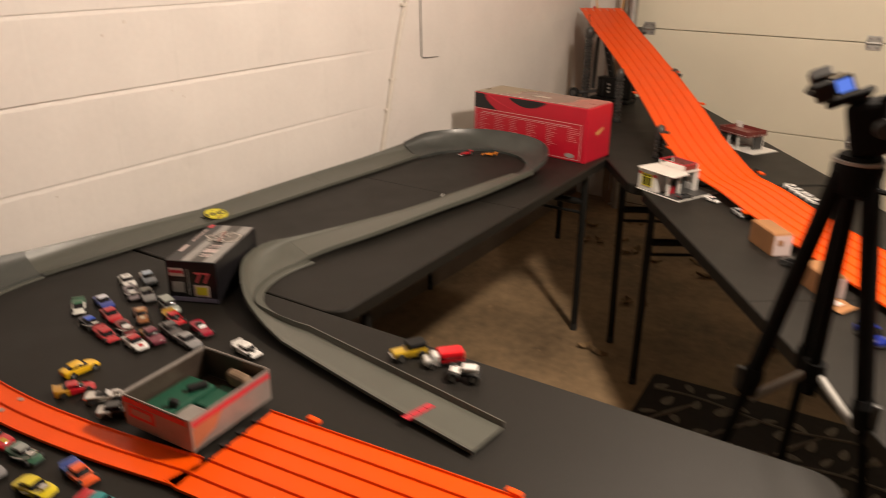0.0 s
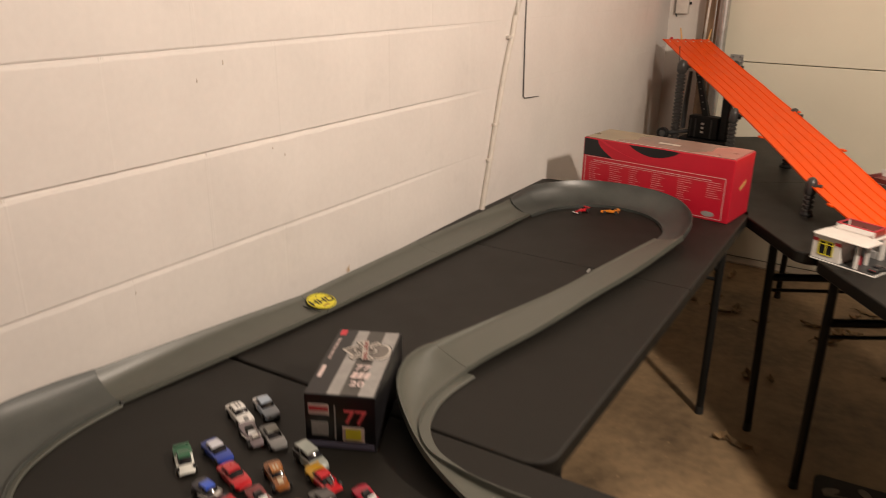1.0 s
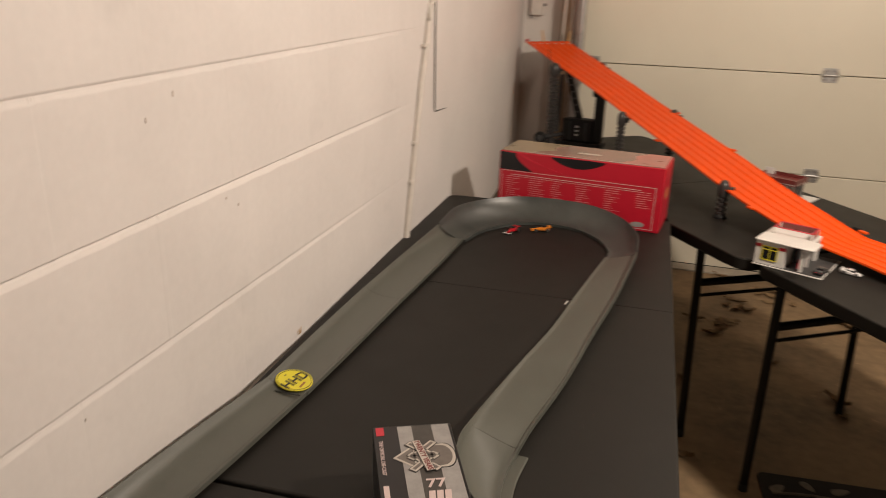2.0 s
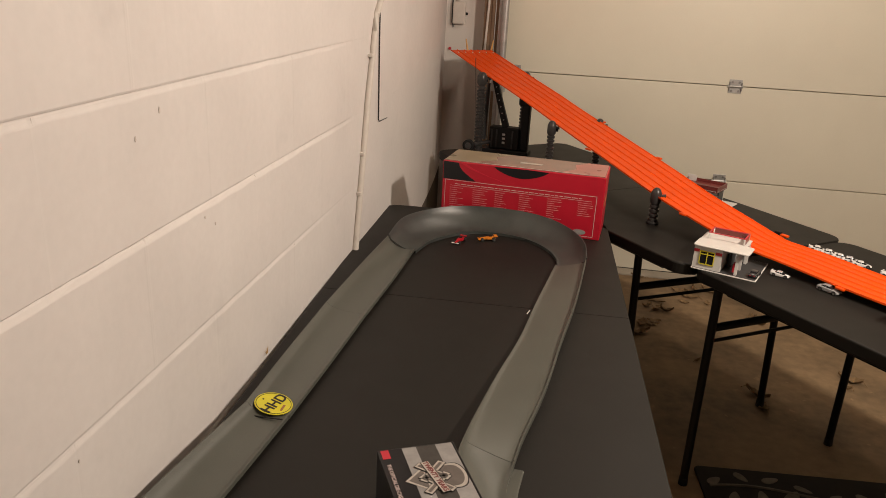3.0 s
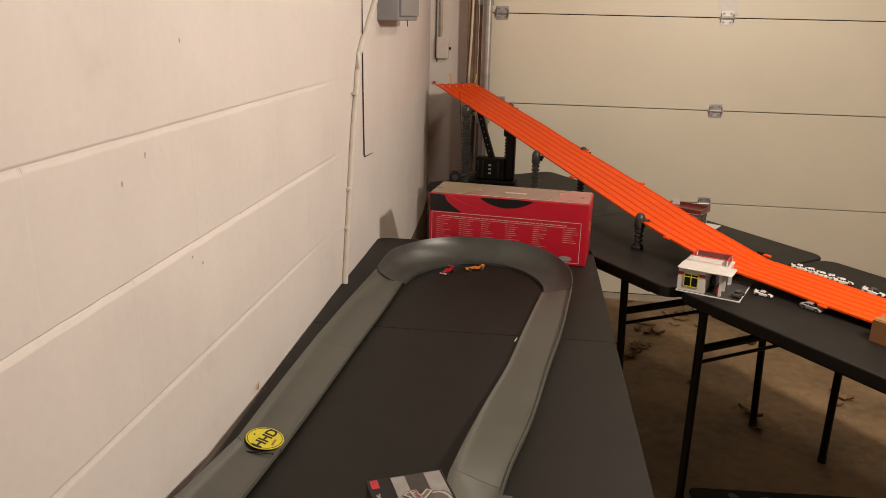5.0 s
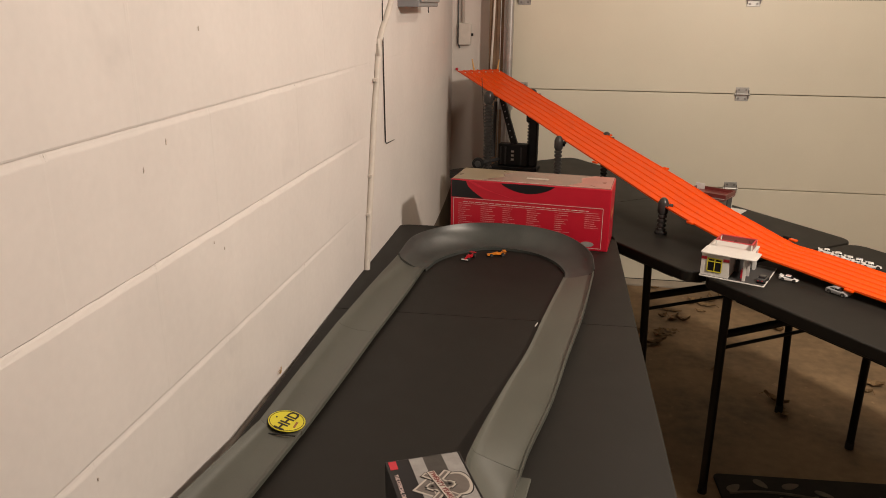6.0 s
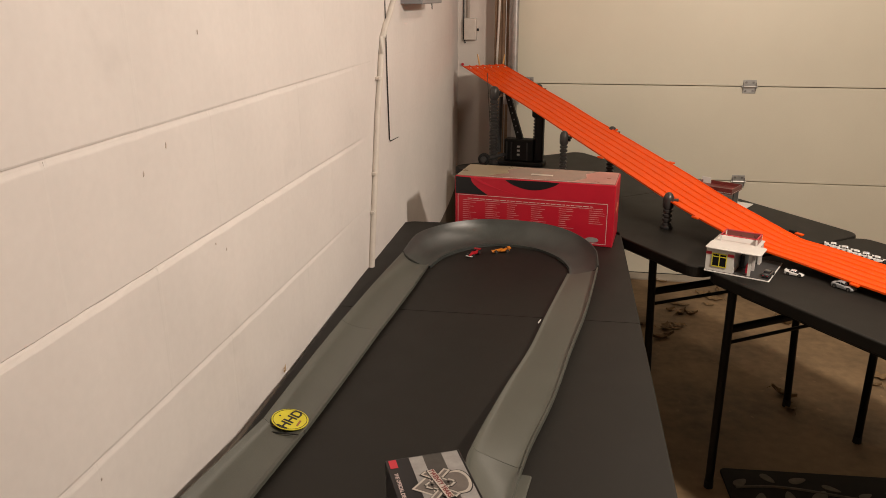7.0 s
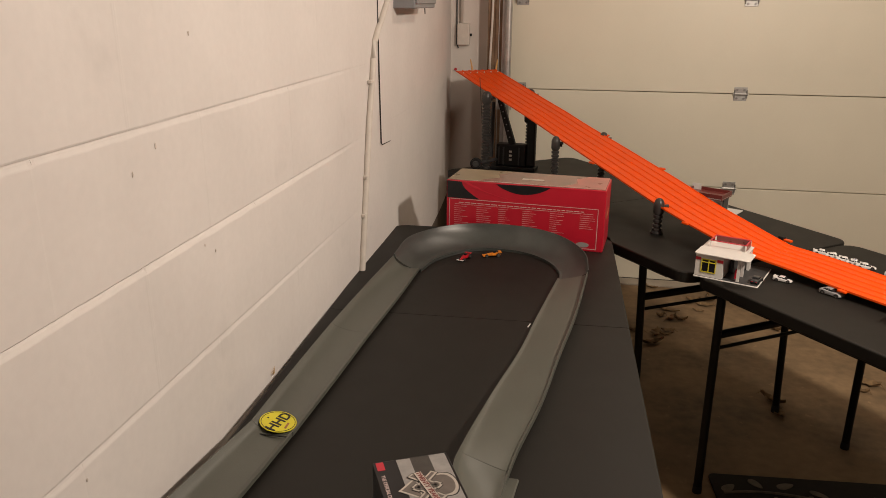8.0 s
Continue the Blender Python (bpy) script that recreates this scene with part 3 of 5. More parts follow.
# ---- orange track ----
def lanes(owner, left, count, pitch, side, dip=0.0, dip_from=9.0):
    """Lanes beside a left edge path of x, y, z; side turns the path's direction to its right."""
    path = smooth_path(left, 0.03)
    frames = []
    for i, p in enumerate(path):
        d = path[min(i + 1, len(path) - 1)] - path[max(i - 1, 0)]
        d = Vector((d[0], d[1], d[2])).normalized()
        across = Vector((d.y, -d.x, 0)).normalized() * side
        across.z = -dip * min(1.0, max(0.0, (p[0] - dip_from) / 0.3))
        frames.append((Vector(p), across, across.cross(d).normalized() if side < 0 else d.cross(across).normalized() * -1))
    for k in range(count):
        rings = []
        for p, a, u in frames:
            if u.z < 0:
                u = -u
            o = p + a * (k * pitch)
            w, h, t = pitch - 0.0003, 0.0052, 0.0016
            rings.append([o + u * h, o + a * t + u * h, o + a * (2.2 * t) + u * t, o + a * (w - 2.2 * t) + u * t, o + a * (w - t) + u * h, o + a * w + u * h, o + a * w - u * 0.0005, o + a * (w / 2) - u * 0.0005, o - u * 0.0005])
        part("lane", loft(rings), ORANGE, owner, smooth=True)


ramp = thing("orange_ramp", pose(0, 0, 0), "long orange six-lane plastic racing ramp on black towers", "toy track")
RAMP = [(0.000, 4.765, 1.190), (0.212, 4.480, 1.114), (0.400, 4.252, 1.045), (0.571, 4.046, 0.975), (0.769, 3.770, 0.903), (0.953, 3.494, 0.839), (1.094, 3.296, 0.802), (1.192, 3.192, 0.781), (1.290, 3.119, 0.767), (1.414, 2.976, 0.759), (1.560, 2.808, 0.756), (1.739, 2.601, 0.755), (2.023, 2.280, 0.755), (2.248, 2.037, 0.755)]
lanes(ramp, RAMP, 6, 0.0395, -1, 0.035, 0.85)
for k in range(6):
    q = Vector((0.028, 4.735, 1.177)) + Vector((0.81, 0.585, 0)) * (0.021 + 0.0405 * k)
    part("start_pin", tube([q, q + Vector((0.0, 0, 0.010))], 0.0032, 8), WHITE, ramp, "white start pin")
for off, ln, dx in ((0.105, 0.06, -0.012), (0.245, 0.055, 0.008)):
    q = Vector((-0.004, 4.762, 1.188)) + Vector((0.81, 0.585, 0)) * off
    part("gate_lever", tube([q, q + Vector((dx, 0.0, ln))], [0.0055, 0.003], 8), TAN, ramp, "tan plastic gate lever")
for fx, fy, fz in ((0.706, 3.845, 0.924), (1.409, 2.980, 0.758), (1.023, 3.390, 0.820)):
    part("joint_tab", box(-0.014, 0.014, -0.008, 0.004, -0.004, 0.004, 0.003), ORANGE, ramp).matrix_local = pose(fx, fy, fz, 0, 0, -52)
for fx, fy, fz in ((0.765, 4.205, 0.976), (0.982, 3.900, 0.899), (1.356, 3.390, 0.777)):
    part("joint_tab", box(-0.014, 0.014, -0.004, 0.012, -0.004, 0.004, 0.003), ORANGE, ramp).matrix_local = pose(fx, fy, fz, 0, 0, -50)


part("joint_clip", box(-0.012, 0.012, -0.004, 0.010, -0.008, 0.008, 0.003), BLACK, ramp, "black plastic joint clip").matrix_local = pose(1.341, 3.410, 0.778, 0, 0, -52)


def tower(x, y, top, size=1.0):
    """A ribbed telescopic support with a clamp head."""
    t = thing("ramp_tower", pose(x, y, Z_TABLE), "dark grey ribbed plastic tower holding up the orange ramp", "support tower", "ramp towers")
    h = top - Z_TABLE
    part("foot", tube([(0, 0, 0), (0, 0, 0.006), (0, 0, 0.012)], [0.023 * size, 0.023 * size, 0.018 * size], 16), BLACK, t)
    pts, rad = [], []
    z = 0.010
    while z < h - 0.048:
        for dz, r in ((0.0, 0.0125), (0.002, 0.0172), (0.010, 0.0178), (0.0125, 0.0125)):
            pts.append((0, 0, z + dz))
            rad.append(r * size)
        z += 0.0165
    pts.append((0, 0, h - 0.03))
    rad.append(0.0125 * size)
    part("column", tube(pts, rad, 16), COLUMN, t, smooth=True)
    head = part("clamp_head", tube([(0, 0, h - 0.045), (0, 0, h - 0.036), (0, 0, h - 0.004), (0, 0, h + 0.010), (0, 0, h + 0.016)], [0.014 * size, 0.0195 * size, 0.0195 * size, 0.014 * size, 0.006 * size], 16), COLUMN, t, smooth=True)
    part("clamp_knob", tube([(0.015, 0, h - 0.012), (0.034 * size, 0, h - 0.012)], [0.005, 0.007], 10), DARK, head)
    part("clamp_jaw", box(-0.006, 0.028, -0.007, 0.007, h - 0.028, h - 0.016, 0.002), BLACK, head)
    return t


for x, y, z, size in ((0.203, 4.462, 1.110, 1.22), (0.553, 4.055, 0.974, 0.95), (0.944, 3.518, 0.856, 0.98), (0.402, 4.648, 1.105, 1.1), (0.757, 4.205, 0.974, 1.0)):
    tower(x, y, z, size)

lift = thing("lift_crank", pose(0.330, 4.520, Z_TABLE, 0, 0, -8), "black plastic crank lift with gear wheel and strut", "toy lift")
part("housing", box(-0.076, 0.072, -0.03, 0.03, 0.02, 0.128, 0.006), BLACK, lift)
part("base", box(-0.11, 0.122, -0.045, 0.045, 0.0, 0.02, 0.004), BLACK, lift)
part("gear_wheel", tube([(-0.146, -0.136, 0.045), (-0.146, -0.138, 0.045), (-0.146, -0.150, 0.045), (-0.146, -0.152, 0.045)], [0.024, 0.029, 0.029, 0.024], 22), BLACK, lift)
part("gear_hub", tube([(-0.146, -0.152, 0.045), (-0.146, -0.160, 0.045)], [0.016, 0.013], 14), DARK, lift)
part("crank_axle", tube([(-0.146, -0.14, 0.045), (-0.07, -0.02, 0.05)], 0.009, 10), DARK, lift)
part("post", box(0.072, 0.115, -0.020, 0.020, 0.02, 0.30, 0.008), BLACK, lift)
part("post_cap", box(0.056, 0.117, -0.022, 0.022, 0.235, 0.29, 0.010), BLACK, lift)
strut = part("strut", loft([[(-0.075 + dx, dy, 0.36) for dx, dy in ((-0.012, -0.01), (0.012, -0.01), (0.012, 0.01), (-0.012, 0.01))], [(0.0 + dx, dy, 0.12) for dx, dy in ((-0.016, -0.012), (0.016, -0.012), (0.016, 0.012), (-0.016, 0.012))]]), BLACK, lift)
for k in range(7):
    f = k / 7
    part("strut_hole", tube([(-0.07 + 0.066 * f, -0.0135, 0.345 - 0.215 * f), (-0.07 + 0.066 * f, -0.0100, 0.345 - 0.215 * f)], 0.0035, 8), GREY_INK, strut)
for x in (-0.062, -0.038, 0.040):
    part("rib", box(x - 0.004, x + 0.004, -0.033, -0.03, 0.026, 0.115, 0.001), DARK, lift)
part("ratchet_arm", tube([(-0.105, -0.02, 0.06), (-0.102, -0.02, 0.20), (-0.098, -0.015, 0.33)], [0.011, 0.012, 0.009], 10), DARK, lift)
part("rope", tube([(-0.175, 0.0, 0.44), (-0.165, 0.0, 0.3), (-0.15, -0.01, 0.12), (-0.13, -0.03, 0.075)], 0.0016, 6), CRACK, lift, "thin dark pull cord")
for k in range(3):
    part("number_bar", box(-0.010, 0.004, -0.0312, -0.0300, 0.048 + k * 0.020, 0.058 + k * 0.020), WHITE, lift, "white printed mark")

near_two = thing("two_lane_track", pose(0, 0, 0), "orange two-lane plastic track on the black table", "toy track")
lanes(near_two, [(0.358, 1.180, 0.745), (0.430, 1.177, 0.745), (0.529, 1.175, 0.745), (0.659, 1.183, 0.745), (0.822, 1.207, 0.745), (0.984, 1.241, 0.745), (1.0035, 1.2445, 0.745)], 2, 0.0372, 1)
near_six = thing("six_lane_track", pose(0, 0, 0), "orange six-lane plastic track on the black table", "toy track")
lanes(near_six, [(0.988, 1.398, 0.745), (1.232, 1.426, 0.745), (1.554, 1.460, 0.745), (1.877, 1.494, 0.745)], 6, 0.0386, 1)
for k in range(1, 5):
    q = Vector((0.988, 1.398, 0)) + Vector((0.105, -0.994, 0)) * (0.0386 * k)
    part("lane_end", box(q.x - 0.006, q.x + 0.004, q.y - 0.007, q.y + 0.007, 0.7475, 0.753), BLACK, near_six, "black lane connector")
for x, y in ((1.070, 1.415), (1.448, 1.450)):
    part("joint_tab", box(x - 0.013, x + 0.013, y - 0.002, y + 0.010, 0.745, 0.753, 0.002), ORANGE, near_six)
for x, y in ((0.589, 1.165), (0.594, 1.128)):
    part("lane_stud", tube([(x, y, 0.7466), (x, y, 0.748)], 0.005, 10), GREY_INK, near_two, "bluish lane stud")


# ---- boxes on the race track table ----
def in_frame(bm, m):
    bmesh.ops.transform(bm, matrix=m, verts=bm.verts)
    return bm


red = thing("toy_box", pose(0.207, 3.318, Z_TABLE, 0, 0, -6.7), "red and black printed cardboard toy box with white text panel", "cardboard box")
W, D, H = 0.543, 0.187, 0.214
part("carton", box(0, W, 0, D, 0, H - 0.002, 0.003), RED_CARD, red)
part("top_flap", box(0.004, W - 0.004, 0.004, D - 0.004, H - 0.0025, H, 0.0006), TOP_CARD, red, "worn glossy box top")
part("price_label", box(0.25, 0.325, 0.066, 0.086, H + 0.0004, H + 0.0010), mat("pale_paper", (0.55, 0.47, 0.40), 0.5, vary=0.1), red, "pale paper label")
part("worn_patch", loft([[(x, y, H + d) for x, y in ((0.005, 0.005), (0.105, 0.005), (0.128, 0.04), (0.172, 0.075), (0.158, 0.12), (0.205, 0.182), (0.005, 0.182))] for d in (-0.0003, 0.0004)]), mat("olive_tan_card", (0.30, 0.235, 0.15), 0.3, vary=0.3, scale=14, bump=0.04), red, "olive tan printed part of the box top")
part("worn_patch", loft([[(x, y, H + d) for x, y in ((0.395, 0.005), (0.538, 0.005), (0.538, 0.182), (0.47, 0.182), (0.43, 0.13), (0.44, 0.07))] for d in (-0.0003, 0.0004)]), mat("faded_pink_card", (0.46, 0.17, 0.14), 0.3, vary=0.25, scale=14, bump=0.04), red, "faded pink printed part of the box top")
part("edge_wear", loft([[(x, y, H + d) for x, y in ((0.02, 0.0042), (0.50, 0.0042), (0.47, 0.0075), (0.33, 0.0062), (0.21, 0.009), (0.09, 0.006))] for d in (0.0002, 0.0006)]), WHITE_INK, red, "whitish worn edge")
part("end_black", loft([[(-0.0006, y, z) for y, z in ((0.003, 0.01), (D - 0.003, 0.01), (D - 0.003, H - 0.004), (0.003, H - 0.004))], [(0.0, y, z) for y, z in ((0.003, 0.01), (D - 0.003, 0.01), (D - 0.003, H - 0.004), (0.003, H - 0.004))]]), BLACK_CARD, red)


def printed(name, pts, depth, material, parent, label=""):
    """A flat printed shape on a front face that looks towards -y; pts are x, z."""
    return part(name, loft([[(x, -depth, z) for x, z in pts], [(x, -depth + 0.0005, z) for x, z in pts]]), material, parent, label)


printed("black_corner", [(0.003, 0.150), (0.117, 0.150)] + [(0.117 - 0.062 * math.sin(0.5 * math.pi * f), 0.150 + 0.058 * f) for f in (0.2, 0.4, 0.6, 0.8, 1.0)] + [(0.003, H - 0.004)], 0.0006, BLACK_CARD, red)
printed("red_swoosh", [(0.062 + 0.16 * f, H - 0.006 - 0.052 * f ** 0.7) for f in (0, 0.2, 0.4, 0.6, 0.8, 1.0)] + [(0.222 - 0.15 * f, H - 0.053 + 0.049 * f ** 1.6) for f in (0.2, 0.4, 0.6, 0.8, 1.0)], 0.0009, RED_GLOSS, red)
arc = [(0.175 + 0.185 * f, H - 0.006 - 0.030 * math.sin(math.pi * f) ** 0.8) for f in [k / 14 for k in range(15)]]
printed("black_arc", list(reversed(arc)) + [(0.30, H - 0.004)], 0.0006, BLACK_CARD, red)
PX0, PX1, PZ0, PZ1 = 0.010, W - 0.022, 0.008, 0.148
for x0, x1, z0, z1 in ((PX0, PX1, PZ1 - 0.0016, PZ1), (PX0, PX1, PZ0, PZ0 + 0.0016), (PX0, PX0 + 0.0016, PZ0, PZ1), (PX1 - 0.0016, PX1, PZ0, PZ1)):
    printed("panel_line", [(x0, z0), (x1, z0), (x1, z1), (x0, z1)], 0.0006, WHITE_INK, red)
rng = random.Random(5)
x = 0.045
while x < PX1 - 0.05:
    w = rng.uniform(0.008, 0.022)
    printed("title_bar", [(x, 0.134), (x + w, 0.134), (x + w, 0.1362), (x, 0.1362)], 0.0007, WHITE_INK, red)
    x += w + 0.004
printed("rule_line", [(0.03, 0.1285), (PX1 - 0.015, 0.1285), (PX1 - 0.015, 0.1294), (0.03, 0.1294)], 0.0006, WHITE_INK, red)
for col, n in ((0.028, 11), (0.108, 9), (0.185, 9), (0.268, 9), (0.362, 11), (0.462, 7)):
    for k in range(n):
        w = rng.uniform(0.022, 0.052)
        z = 0.121 - k * 0.0072
        printed("text_bar", [(col, z), (col + w, z), (col + w, z + 0.0010), (col, z + 0.0010)], 0.0006, PALE_INK, red)
printed("oval_mark", [(0.475 + 0.022 * math.cos(a), 0.022 + 0.009 * math.sin(a)) for a in np.linspace(0, 2 * math.pi, 20, endpoint=False)], 0.0007, GREY_INK, red)
part("end_flame", loft([[(W + d, y, z) for y, z in ((0.075, 0.098), (0.10, 0.104), (0.125, 0.116), (0.128, 0.126), (0.10, 0.116), (0.085, 0.112), (0.072, 0.110))] for d in (0.0, 0.0007)]), TAN, red, "small orange printed mark")

model = thing("model_car_box", pose(0.457, 1.586, Z_TABLE, 0, 0, 25.6) @ Matrix.Diagonal((1.10, 1.02, 1.0, 1.0)), "black and grey printed display box for a model car", "cardboard box")
W7, L7, H7 = 0.110, 0.236, 0.104
part("carton", box(0, W7, 0, L7, 0, H7, 0.0015), BLACK_CARD, model)


def on_top(name, pts, material, lift=0.0005, label=""):
    return part(name, loft([[(x, y, H7 + lift - 0.0005) for x, y in pts], [(x, y, H7 + lift) for x, y in pts]]), material, model, label)


for x0, x1 in ((0.034, 0.054), (0.082, 0.106)):
    on_top("grey_band", [(x0, 0.003), (x1, 0.003), (x1, L7 - 0.003), (x0, L7 - 0.003)], GREY_INK)
on_top("dark_band", [(0.054, 0.003), (0.082, 0.003), (0.082, L7 - 0.003), (0.054, L7 - 0.003)], mat("charcoal_ink", (0.06, 0.055, 0.05), 0.4, vary=0.3, scale=60, bump=0))
on_top("red_tab", [(0.004, L7 - 0.024), (0.015, L7 - 0.024), (0.015, L7 - 0.003), (0.004, L7 - 0.003)], RED_INK)
letters("THE OFFICIAL DIE-CAST", 0.0075, WHITE_INK, model, pose(0.0085, 0.158, H7 + 0.0006, 0, 0, -90))
on_top("label_tab", [(0.005, 0.055), (0.012, 0.055), (0.012, 0.095), (0.005, 0.095)], WHITE_INK)
BROWN_INK = mat("brown_ribbon_ink", (0.20, 0.03, 0.03), 0.4, bump=0)
CREAM_INK = mat("cream_foil_ink", (0.52, 0.48, 0.43), 0.35, 0.2, vary=0.12, scale=60, bump=0)
TAN_INK = mat("tan_foil_ink", (0.17, 0.15, 0.135), 0.35, 0.2, vary=0.2, scale=60, bump=0)
arch = lambda x0, x1, h: [(x0, 0.155 - h), (x1 - 0.014, 0.155 - h)] + [(x1 - 0.014 + 0.014 * math.cos(a), 0.155 + h * math.sin(a)) for a in np.linspace(-1.2, 1.2, 9)] + [(x1 - 0.014, 0.155 + h), (x0, 0.155 + h)]
on_top("emblem_edge", arch(0.060, 0.1065, 0.029), BLACK_CARD, 0.0006)
on_top("emblem_shield", arch(0.060, 0.105, 0.0275), CREAM_INK, 0.0009)
on_top("emblem_shield_inner", arch(0.060, 0.101, 0.0235), TAN_INK, 0.0012)
on_top("emblem_point", [(0.022, 0.155), (0.052, 0.127), (0.052, 0.183)], CREAM_INK, 0.0009)
on_top("emblem_point_inner", [(0.027, 0.155), (0.050, 0.133), (0.050, 0.177)], TAN_INK, 0.0012)
for cy in (0.142, 0.168):
    for a in (-42, 42):
        for w, h, lift, ink in ((0.0062, 0.0270, 0.0014, BLACK_CARD), (0.0052, 0.0260, 0.0018, CREAM_INK), (0.0022, 0.0230, 0.0022, TAN_INK)):
            m = Matrix.Translation((0.062, cy, H7 + lift)) @ pose(0, 0, 0, 0, 0, a)
            part("emblem_cross", in_frame(box(-w, w, -h, h, 0.0, 0.0003), m), ink, model)
ribbon = Matrix.Translation((0.062, 0.155, H7 + 0.0026)) @ pose(0, 0, 0, 0, 0, 10)
part("emblem_ribbon", in_frame(box(-0.0060, 0.0060, -0.037, 0.037, 0.0, 0.0003), ribbon), BLACK_CARD, model)
part("emblem_ribbon", in_frame(box(-0.0052, 0.0052, -0.036, 0.036, 0.0003, 0.0006), ribbon), CREAM_INK, model)
letters("TWENTY YEARS", 0.0098, BROWN_INK, model, ribbon @ pose(0, 0, 0.0008, 0, 0, -90))
letters("77", 0.025, WHITE_INK, model, pose(0.071, 0.093, H7 + 0.0010))
for y, n in ((0.058, 3),):
    for k in range(n):
        x0 = 0.058 + k * 0.030 / n
        on_top("bold_bar", [(x0, y), (x0 + 0.024 / n, y), (x0 + 0.024 / n + 0.002, y + 0.020), (x0 + 0.002, y + 0.020)], WHITE_INK, 0.0009)
letters("20", 0.023, WHITE_INK, model, pose(0.073, 0.039, H7 + 0.0010))


def on_end(name, x0, x1, z0, z1, material, lift=0.0006):
    return part(name, box(x0, x1, -lift, 0.0, z0, z1), material, model)


on_end("white_label", 0.006, 0.038, 0.066, 0.086, WHITE_INK)
on_end("label_stripe", 0.007, 0.037, 0.074, 0.081, RED_INK, 0.0009)
on_end("picture_patch", 0.010, 0.036, 0.026, 0.052, GREY_INK)
on_end("yellow_frame", 0.058, 0.092, 0.018, 0.046, WHITE_INK)
on_end("yellow_patch", 0.063, 0.087, 0.022, 0.042, YELLOW_INK, 0.0009)
on_end("blue_bar", 0.003, 0.107, 0.004, 0.014, mat("blue_grey_ink", (0.16, 0.15, 0.22), 0.4, bump=0))
on_end("divider", 0.046, 0.048, 0.02, 0.085, GREY_INK)
letters("77", 0.036, mat("pink_red_ink", (0.75, 0.12, 0.14), 0.4, bump=0), model, pose(0.078, -0.0006, 0.064, 90, 0, 0))

# ---- the open tin on the near table ----
tin = thing("gift_tin", pose(0.820, 1.224, 0.7545, 0, 0, 4.4), "open grey tin box with red bands and green insert", "tin box")
TW, TL, TH = 0.160, 0.184, 0.060
for name, b in (("side_panel", box(0, 0.002, 0, TL, 0, TH)), ("side_panel", box(TW - 0.002, TW, 0, TL, 0, TH)), ("front_panel", box(0.002, TW - 0.002, 0, 0.002, 0, TH)), ("back_panel", box(0.002, TW - 0.002, TL - 0.002, TL, 0, TH))):
    part(name, b, TIN, tin)
part("bottom", box(0.002, TW - 0.002, 0.002, TL - 0.002, 0.0, 0.002), TIN_IN, tin)
for name, b in (("liner", box(0.002, 0.0028, 0.003, TL - 0.003, 0.004, TH - 0.003)), ("liner", box(TW - 0.0028, TW - 0.002, 0.003, TL - 0.003, 0.004, TH - 0.003)), ("liner", box(0.003, TW - 0.003, TL - 0.0028, TL - 0.002, 0.004, TH - 0.003))):
    part(name, b, TIN_IN, tin)
rim = [outline(TW + 0.001, TL + 0.001, 0.004)]
part("rim", tube([(x - 0.0005, y - 0.0005, TH) for x, y in rim[0]] + [(rim[0][0][0] - 0.0005, rim[0][0][1] - 0.0005, TH)], 0.0014, 6), TIN, tin)
part("red_band", box(TW, TW + 0.0006, 0.004, TL - 0.002, TH - 0.016, TH - 0.006), RED_INK, tin, "red printed band")
part("red_band", box(0.002, TW - 0.01, -0.0006, 0, TH - 0.014, TH - 0.004), RED_INK, tin, "red printed band")
part("badge", box(0.012, 0.075, -0.0008, 0, TH - 0.040, TH - 0.016, 0.0003), RED_INK, tin, "red printed badge")
part("badge_inner", box(0.020, 0.067, -0.0012, -0.0008, TH - 0.034, TH - 0.022), TIN, tin)
part("orange_flame", loft([[(TW + d, y, z) for y, z in ((0.004, 0.004), (0.05, 0.02), (0.07, 0.045), (0.055, 0.052), (0.02, 0.05), (0.004, 0.04))] for d in (0.0, 0.0005)]), mat("faded_orange_ink", (0.42, 0.16, 0.08), 0.4, bump=0), tin, "faded orange flame print")
part("green_insert", box(0.006, 0.07, 0.02, 0.14, 0.002, 0.024, 0.004), GREEN, tin, "green foam insert")
part("green_insert", box(0.072, 0.140, 0.085, 0.155, 0.002, 0.018, 0.004), GREEN, tin, "green foam insert")
part("clear_tray", box(0.075, 0.138, 0.012, 0.078, 0.002, 0.022, 0.004), TIN, tin)
part("loose_piece", in_frame(box(-0.018, 0.018, -0.007, 0.007, 0.0, 0.012, 0.003), pose(0.055, 0.112, 0.024, 0, 0, 62)), BLACK, tin)
part("loose_piece", in_frame(box(-0.009, 0.009, -0.006, 0.006, 0.0, 0.016, 0.004), pose(0.060, 0.052, 0.023, 0, 12, 20)), BLACK, tin)
part("brown_figure", in_frame(box(-0.026, 0.026, -0.011, 0.011, 0.0, 0.030, 0.008, segments=3), pose(0.108, 0.164, 0.018, 8, 0, -6)), WOOD, tin, "brown moulded piece")

# ---- toy cars ----
WHEELS = {}


def wheel_meshes(r, w):
    if (r, w) not in WHEELS:
        tyre = mesh_of("tyre", tube([(0, -w, 0), (0, -w * 0.9, 0), (0, w * 0.9, 0), (0, w, 0)], [r * 0.82, r, r, r * 0.82], 16), RUBBER, True)
        disc = mesh_of("rim", tube([(0, -w - 0.0005, 0), (0, w + 0.0005, 0)], r * 0.55, 10), CHROME)
        WHEELS[(r, w)] = tyre, disc
    return WHEELS[(r, w)]


def wheel(car, x, y, r, w):
    tyre, disc = wheel_meshes(r, w)
    t = part("wheel", tyre, RUBBER, car)
    t.location = (x, y, r)
    part("rim", disc, CHROME, t, "shiny metal rim")


